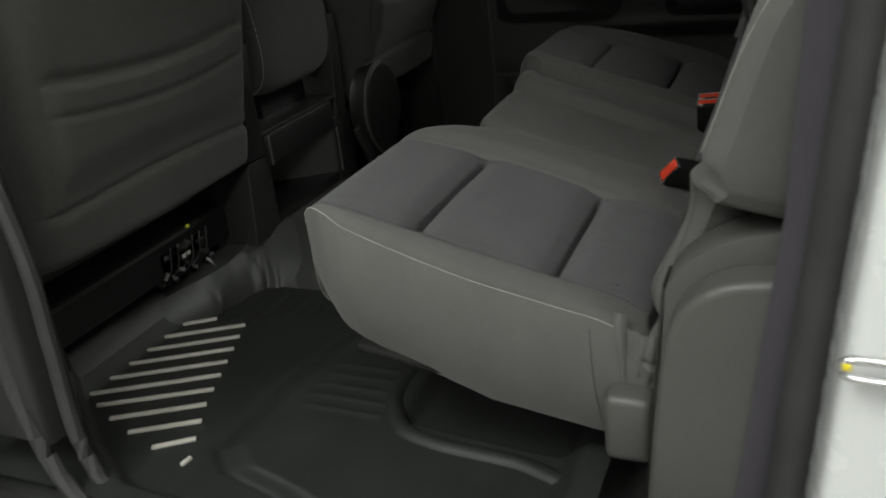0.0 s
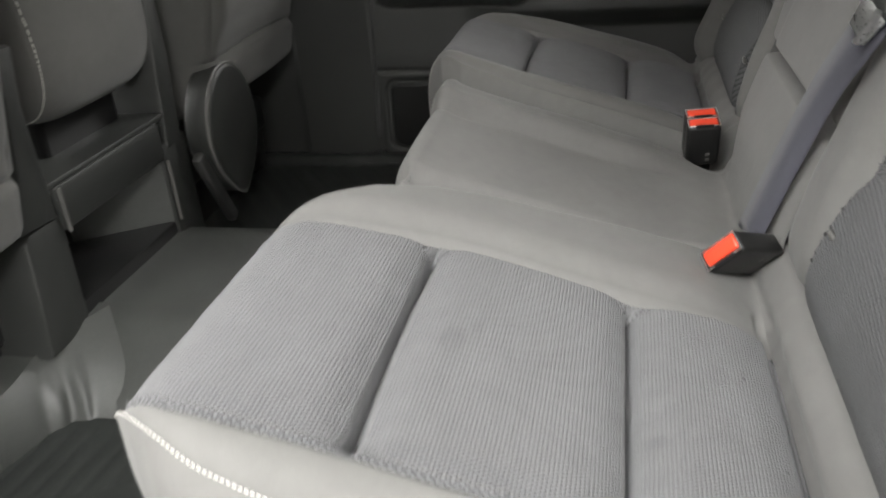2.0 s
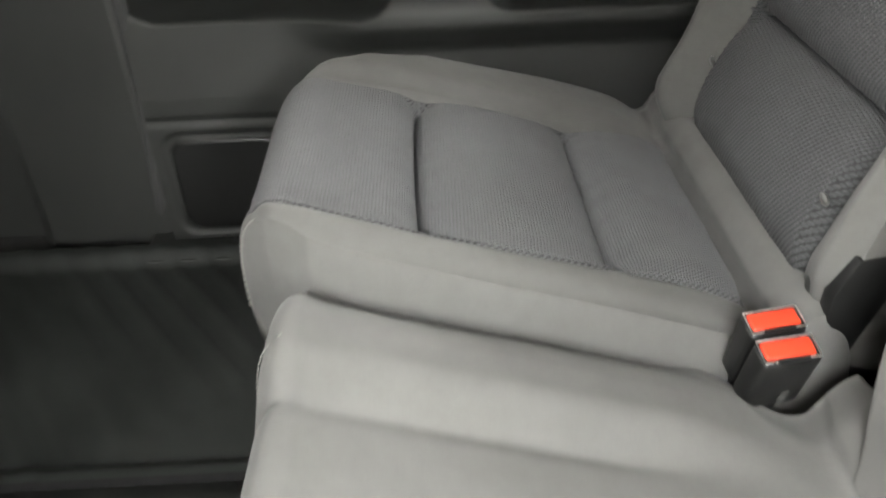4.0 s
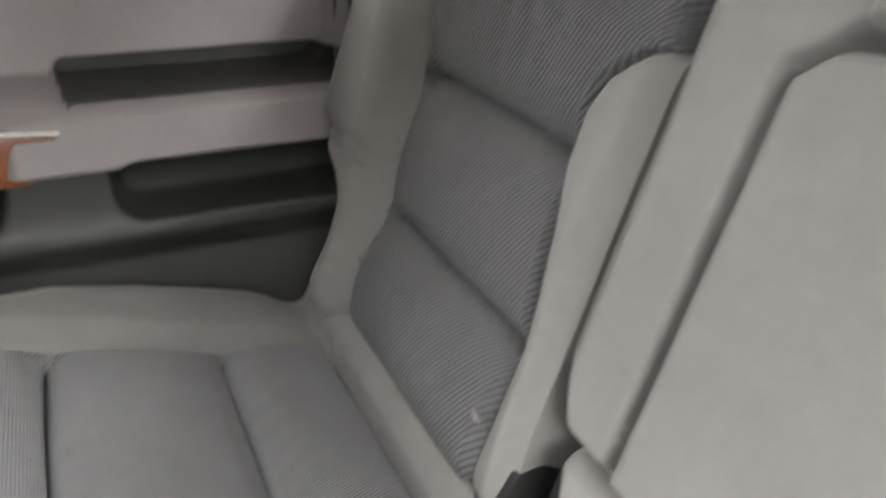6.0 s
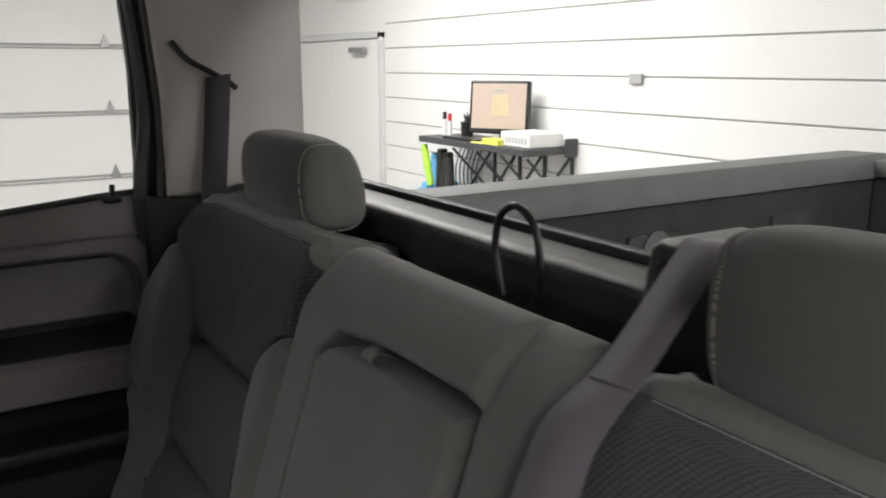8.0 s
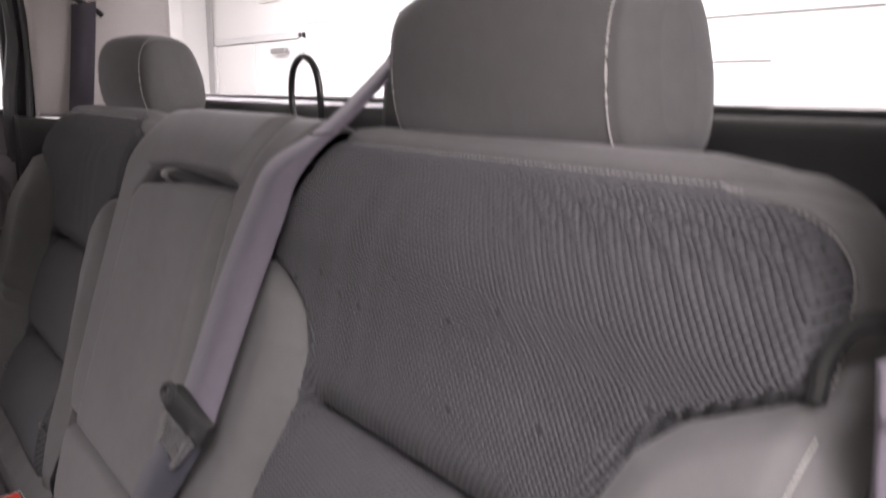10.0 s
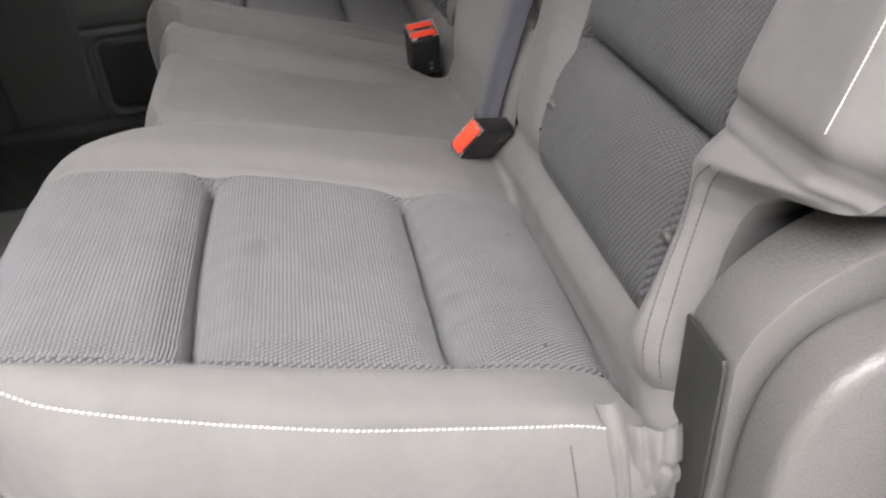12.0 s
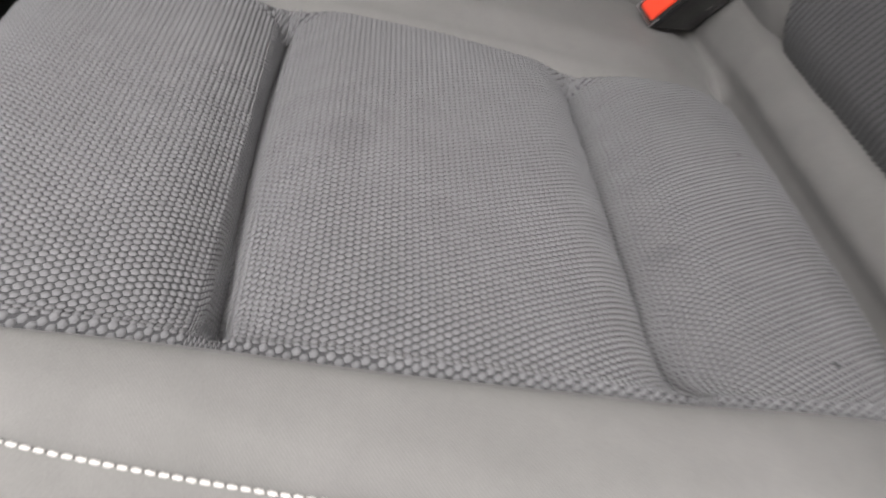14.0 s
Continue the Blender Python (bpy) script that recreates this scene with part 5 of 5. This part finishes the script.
part("tongue_loop", turned(tube([Vector((.026 + .008 * math.cos(a), .004 + .008 * math.sin(a), .006)) for a in [k * math.pi / 8 for k in range(16)]], .003, 8, True), tm), PLASTIC, mb, "", True)

gb = thing("belt_guide", "dark plastic belt guide standing on the rear sill", "belt guide", (.49, -.27, .80))
out = [(.372, .745), (.380, .850), (.390, .861), (.498, .863), (.509, .855), (.524, .745)]
housing = part("housing", prism(out, "y", -.325, -.214, .007, 3), DOOR_DARK, gb, "", True)
part("slot", rbox((.424, -.250, .8605), (.478, -.238, .8655), .002), BLACK, gb, "dark slot")
part("front_opening", prism([(.388, .750), (.394, .840), (.400, .846), (.490, .848), (.497, .842), (.506, .750)], "y", -.216, -.210, .0015), BLACK, housing, "dark opening in the front")

cl = thing("cable_loop", "black cable loop behind the middle seat back", "cable", (.70, -.22, .78))
ringp = [(.722, -.222, .76), (.735, -.222, .80), (.736, -.222, .825), (.728, -.222, .848), (.703, -.222, .861), (.676, -.222, .850), (.663, -.222, .825), (.661, -.222, .79), (.668, -.222, .76)]
part("cable", tube(spline(ringp, 44), .0042, 10), BLACK, cl, "", True)


def buckle(name, m, label, two=False):
    """A belt buckle: dark body, red press button with bright rim, webbing stalk."""
    top = thing(name, label, "belt buckle", tuple(m.translation), group="belt buckles")
    body = part("body", turned(rbox((-.024, -.070, -.012), (.024, 0, .012), .005, 3), m), BLACK, top, "", True)
    part("red_button", turned(rbox((-.0205, -.004, -.0098), (.0205, .0022, .0070), .003, 3), m), RED, body, "red release button", True)
    ring = [m @ Vector((.0222 * a, .0012, -.0006 + .0098 * b)) for a, b in ((-1, -1), (0, -1), (1, -1), (1, 0), (1, 1), (0, 1), (-1, 1), (-1, 0))]
    part("rim", tube(ring, .0007, 6, True), CHROME, body, "thin worn pale rim", True)
    part("slot", turned(rbox((-.013, -.002, .0078), (.013, .0032, .0106), .0008), m), BLACK, body, "dark tongue slot")
    part("stalk", turned(rbox((-.015, -.13, -.004), (.015, -.06, .004), .002), m), BLACK, top)
    for k in (-.006, .004):
        part("mark", turned(rbox((.004, -.055 + k, .0118), (.010, -.050 + k, .0125), .0003), m), TRIM, body, "small pale mark")
    return top


def basis(o, x, y):
    x, y = Vector(x).normalized(), Vector(y)
    y = (y - x * x.dot(y)).normalized()
    m = Matrix((x, y, x.cross(y))).transposed().to_4x4()
    m.translation = Vector(o)
    return m


buckle("belt_buckle", basis((.446, .140, .302), (-.25, -.62, .74), (-.62, .66, .35)), "black belt buckle with red button lying on the cushion")
buckle("belt_buckle", basis((.893, .124, .302), (.12, -1, .04), (-.28, .03, .96)), "black belt buckle with red button standing upright")
buckle("belt_buckle", basis((.864, .123, .297), (.10, -1, .04), (-.30, .03, .95)), "black belt buckle with red button standing beside another")


br = thing("folding_bracket", "black plastic bracket between the seat backs", "bracket", (.945, .05, .2))
part("bracket", prism([(.0, .17), (.060, .18), (.062, .295), (.048, .332), (.02, .338), (-.03, .32)], "x", .925, .950, .006, 2), BLACK, br, "", True)
part("boot", prism([(.03, .17), (.066, .18), (.068, .29), (.045, .325), (.0, .32)], "x", .950, .966, .005, 2), PLASTIC, br, "dark plastic boot", True)


# ---- truck bed seen through the rear window ----
bed = thing("truck_bed", "open truck bed with dark liner and grey rail", "truck bed", (.7, -1.3, -.1))
part("bed_floor", rbox((-.20, -2.40, -.05), (1.60, -.40, .0), .0), BED, bed)
part("side_wall", rbox((1.56, -2.45, -.05), (1.72, -.40, .645), .01), BED, bed)
part("side_wall", rbox((-.32, -2.45, -.05), (-.16, -.40, .645), .01), BED, bed)
part("front_wall", rbox((-.16, -.44, -.05), (1.56, -.40, .66), .01), BED, bed)
part("tailgate", rbox((-.16, -2.47, -.05), (1.56, -2.38, .64), .01), BED, bed)
RAIL = surface("bed_rail", (.12, .125, .125), .55, .15, 9, .5, 300)
part("rail_cap", prism([(1.545, .640), (1.55, .69), (1.575, .715), (1.72, .712), (1.74, .70), (1.74, .640)], "y", -2.47, -.42, .006), RAIL, bed, "dark grey rail cap", True)
part("rail_cap", rbox((-.34, -2.47, .645), (-.15, -.42, .70), .015), RAIL, bed, "dark grey rail cap", True)
part("tailgate_cap", rbox((-.16, -2.48, .64), (1.56, -2.36, .70), .015), RAIL, bed, "", True)
for ry in (-.75, -1.35, -1.95):
    part("wall_rib", rbox((1.545, ry - .10, .02), (1.565, ry + .10, .56), .008), BED, bed, "", True)
bm = bmesh.new()
bmesh.ops.create_cone(bm, cap_ends=True, segments=24, radius1=.05, radius2=.045, depth=.02)
part("tie_down", turned(bm, Matrix.Translation((1.55, -1.35, .52)) @ Matrix.Rotation(radians(90), 4, "Y")), RAIL, bed, "round tie-down plate", True)

# ---- garage ----
GZ = -.78
slab("ground", (-9, -3.4, GZ - .1), (9.6, 9, GZ), CONCRETE, "grey concrete garage floor")
slab("wall_back", (-9, -3.45, GZ), (9.6, -3.30, 3.0), WALL, "white panelled garage wall")
slab("wall_side", (9.1, -3.3, GZ), (9.3, 9, 3.0), WALL, "white garage wall")
slab("wall_side_near", (-9, -3.3, GZ), (-8.8, 9, 3.0), WALL, "white garage wall")
slab("wall_ahead", (-9, 8.8, GZ), (9.6, 9, 3.0), WALL, "white garage wall")
slab("ceiling_garage", (-9, -3.45, 2.62), (9.6, 9, 2.75), WALL, "white garage ceiling")

cladding = thing("wall_cladding", "white horizontal wall boards with thin joints", "cladding", (3, -3.3, 1), kind="structure")
z = GZ
for k in range(16):
    h = .215
    me = rbox((-8.8, -3.30, z + .005), (6.67, -3.286, z + h - .005), .003, 1)
    part("board", me, WALL, cladding)
    z += h
part("joint_backing", rbox((-8.8, -3.302, GZ), (6.67, -3.297, 2.6), 0), JOINT, cladding)

gd = thing("garage_door", "white sectional garage door with hinges", "garage door", (9.08, 0, 0), kind="structure")
for k in range(5):
    z = GZ + .66 * k
    part("panel", rbox((9.045, -3.0, z + .01), (9.10, 4.2, z + .65), .01, 2), WALL, gd)
    part("panel_rib", rbox((9.03, -3.0, z + .625), (9.05, 4.2, z + .645), .004), JOINT, gd)
    for hy in (-1.35, .4, 2.2):
        hg = part("hinge", prism([(hy - .05, z + .64), (hy + .05, z + .64), (hy + .02, z + .73), (hy, z + .78), (hy - .02, z + .73)], "x", 9.02, 9.045, .004), STEEL, gd, "steel hinge")

dr = thing("door_2", "white double door with grey frame", "door", (7.4, -3.3, GZ), kind="structure")
part("leaf", rbox((6.75, -3.30, GZ), (7.75, -3.27, 1.24), .004), WALL, dr)
part("leaf", rbox((7.77, -3.30, GZ), (8.77, -3.27, 1.24), .004), WALL, dr)
for a, b in (((6.68, -3.30, GZ), (6.74, -3.25, 1.30)), ((8.78, -3.30, GZ), (8.84, -3.25, 1.30)), ((6.68, -3.30, 1.25), (8.84, -3.25, 1.31))):
    part("door_frame", rbox(a, b, .004), PALE_FRAME, dr)
part("closer", rbox((6.95, -3.25, 1.12), (7.25, -3.20, 1.17), .01), STEEL, dr, "grey door closer")

sign = thing("exit_sign", "white exit sign with red letters above the door", "sign", (7.4, -3.28, 1.75))
plate = part("plate", rbox((7.20, -3.30, 1.62), (7.62, -3.26, 1.86), .01), WALL, sign)
cu = bpy.data.curves.new("letters", "FONT")
cu.body, cu.size, cu.align_x, cu.align_y, cu.extrude = "EXIT", .19, "CENTER", "CENTER", .002
tmp = bpy.data.objects.new("letters", cu)
scene.collection.objects.link(tmp)
me = bpy.data.meshes.new_from_object(tmp.evaluated_get(bpy.context.evaluated_depsgraph_get()))
bpy.data.objects.remove(tmp)
for v in me.vertices:
    x, y, zz = v.co
    v.co = Vector((7.41 - x, -3.257 + zz, 1.74 + y))
finish("letters", me, EXIT_RED, plate, "red letters", False)
pipe = thing("conduit", "thin vertical conduit pipes on the wall", "pipe", (8.75, -3.25, 0))
for px in (8.90, 8.96, 9.02):
    part("pipe", tube([Vector((px, -3.27, GZ)), Vector((px, -3.27, 2.6))], .014, 8), JOINT, pipe, "", True)
for px, pz in ((5.0, .28), (3.55, .93)):
    ob = thing("wall_outlet", "small grey wall fitting", "outlet", (px, -3.28, pz))
    part("plate", rbox((px - .05, -3.286, pz - .03), (px + .05, -3.262, pz + .03), .005), JOINT, ob)
bx = thing("wall_cabinet", "pale grey cabinet on the garage wall", "cabinet", (1.5, -3.2, .6))
part("body", rbox((1.25, -3.286, .20), (1.95, -3.20, .98), .01), WALL, bx)
part("door", rbox((1.28, -3.20, .23), (1.92, -3.185, .95), .004), WALL, bx)

# desk on wall brackets with screen and clutter
desk = thing("wall_desk", "dark grey wall shelf desk with steel brackets", "desk", (4.9, -3.05, .5))
DX0, DX1, DZ = 4.06, 5.36, .445
part("tabletop", rbox((DX0, -3.28, DZ), (DX1, -2.86, DZ + .045), .006), DESK_METAL, desk)
part("end_board", rbox((DX0 - .02, -3.28, DZ - .02), (DX0, -3.18, DZ + .10), .004), DESK_METAL, desk)
for bx0 in (DX0 + .02, DX0 + .30, DX0 + .58, DX0 + .88):
    part("bracket_leg", rbox((bx0 - .01, -3.28, DZ - .42), (bx0 + .01, -3.26, DZ), .002), DESK_METAL, desk)
    part("bracket_stay", turned(rbox((-.008, -.26, -.008), (.008, .26, .008), .002), Matrix.Translation((bx0, -3.08, DZ - .20)) @ Matrix.Rotation(radians(45), 4, "X")), DESK_METAL, desk)
    part("bracket_bar", turned(rbox((-.24, -.008, -.008), (.24, .008, .008), .002), Matrix.Translation((bx0 + .17, -3.265, DZ - .20)) @ Matrix.Rotation(radians(48), 4, "Y")), DESK_METAL, desk)
mon = thing("monitor", "black computer monitor with a pale lit screen", "monitor", (4.75, -3.05, DZ + .05))
mm = Matrix.Translation((4.60, -3.06, DZ + .27)) @ Matrix.Rotation(radians(30), 4, "Z") @ Matrix.Rotation(radians(5), 4, "X")
case = part("case", turned(rbox((-.22, -.025, -.17), (.22, .025, .19), .01), mm), BLACK, mon)
part("screen", turned(rbox((-.20, .025, -.135), (.20, .028, .17), .001), mm), SCREEN, case, "pale lit screen")
part("window_box", turned(rbox((-.08, .028, -.05), (.05, .0295, .09), .001), mm), surface("screen_box", (.55, .46, .30), .5), mon)
part("text_bar", turned(rbox((-.04, .028, .115), (.04, .0295, .128), .001), mm), JOINT, mon, "unreadable line of text")
part("foot", rbox((4.50, -3.14, DZ + .045), (4.72, -2.96, DZ + .06), .005), BLACK, mon)
part("neck", rbox((4.58, -3.11, DZ + .05), (4.64, -3.085, DZ + .20), .005), BLACK, mon)
kb = thing("keyboard", "black keyboard on the wall desk", "keyboard", (4.85, -2.95, DZ + .05))
part("body", rbox((4.62, -3.0, DZ + .045), (5.05, -2.88, DZ + .065), .004), BLACK, kb)
ph = thing("note_pad", "yellow sticky notes on the wall desk", "note pad", (4.45, -2.95, DZ + .05))
part("pad", rbox((4.36, -2.98, DZ + .045), (4.54, -2.87, DZ + .085), .004), surface("yellow_paper", (.75, .72, .12), .8), ph)
part("pad", rbox((4.52, -2.96, DZ + .045), (4.66, -2.86, DZ + .055), .002), surface("yellow_sheet", (.8, .76, .2), .8), ph)
pc = thing("desk_box", "white perforated box on the wall desk", "box", (4.2, -3.05, DZ + .05))
part("box", rbox((4.09, -3.2, DZ + .045), (4.40, -2.92, DZ + .14), .01), WALL, pc)
for k in range(8):
    part("hole", rbox((4.12 + .033 * k, -2.921, DZ + .07), (4.14 + .033 * k, -2.918, DZ + .11), .001), JOINT, pc)
cup = thing("pen_cup", "black pen cup on the wall desk", "pen cup", (5.08, -3.1, DZ + .05))
bm = bmesh.new()
bmesh.ops.create_cone(bm, cap_ends=True, segments=16, radius1=.045, radius2=.05, depth=.11)
part("cup", turned(bm, Matrix.Translation((5.06, -3.1, DZ + .10))), BLACK, cup, "", True)
for k in range(5):
    part("pen", tube([Vector((5.06 + .01 * (k - 2), -3.1, DZ + .12)), Vector((5.06 + .02 * (k - 2), -3.1, DZ + .20 + .012 * (k % 3)))], .005, 6), BLACK, cup)
for k, (px, hh, c) in enumerate(((5.22, .11, "red"), (5.29, .12, "black"))):
    bo = thing("spray_bottle", "small %s marker bottle on the wall desk" % c, "bottle", (px, -3.05, DZ + .05))
    bm = bmesh.new()
    bmesh.ops.create_cone(bm, cap_ends=True, segments=12, radius1=.02, radius2=.016, depth=hh)
    part("body", turned(bm, Matrix.Translation((px, -3.05, DZ + .045 + hh / 2))), WALL, bo, "", True)
    part("cap", rbox((px - .012, -3.062, DZ + .045 + hh), (px + .012, -3.038, DZ + .10 + hh), .004), EXIT_RED if c == "red" else BLACK, bo)
bk = thing("laundry_basket", "pale basket with blue cloths and bottles below the desk", "basket", (5.32, -3.0, .0))
bm = bmesh.new()
bmesh.ops.create_cone(bm, cap_ends=True, segments=28, radius1=.20, radius2=.26, depth=.40)
part("basket", turned(bm, Matrix.Translation((5.29, -2.98, -.18))), WALL, bk, "", True)
part("stand", rbox((5.12, -3.15, GZ), (5.47, -2.85, -.37), .01), JOINT, bk)
BLUE = surface("blue_cloth", (.12, .32, .55), .9, .3, 30)
GREEN = surface("green_plastic", (.45, .8, .08), .5, .1, 20)
r2 = random.Random(8)
for k in range(12):
    bm = bmesh.new()
    bmesh.ops.create_icosphere(bm, subdivisions=2, radius=.075)
    for v in bm.verts:
        v.co += v.normal * .02 * noise.noise(v.co * 22 + Vector((k, 0, 0)))
    part("cloth", turned(bm, Matrix.Translation((5.35 + r2.uniform(-.17, .14), -2.98 + r2.uniform(-.12, .12), .05 + r2.uniform(-.02, .06))) @ Matrix.Diagonal((1, 1, .6, 1))), BLUE, bk, "crumpled blue cloth", True)
for px, hh, m in ((5.27, .30, BLUE), (5.18, .34, BLACK), (5.10, .32, PLASTIC)):
    bm = bmesh.new()
    bmesh.ops.create_cone(bm, cap_ends=True, segments=14, radius1=.055, radius2=.04, depth=hh)
    jar = part("bottle", turned(bm, Matrix.Translation((px, -2.96, .02 + hh / 2))), m, bk, "spray bottle", True)
    part("bottle_cap", rbox((px - .03, -2.99, .02 + hh), (px + .03, -2.93, .06 + hh), .008), m, jar)
part("duster", turned(rbox((-.03, -.02, -.16), (.03, .02, .16), .015), Matrix.Translation((5.30, -2.9, .27)) @ Matrix.Rotation(radians(18), 4, "Y")), GREEN, bk, "bright green duster", True)
wr = thing("desk_cables", "loose dark cables hanging below the desk", "cable", (5.1, -3.1, .2))
for k in range(6):
    px = 4.98 + .055 * k
    part("cable", tube(spline([(px, -3.2, DZ), (px + .03, -3.15, DZ - .2), (px - .03, -3.12, DZ - .42), (px + .05, -3.15, DZ - .60)], 16), .005, 6), BLACK, wr, "", True)
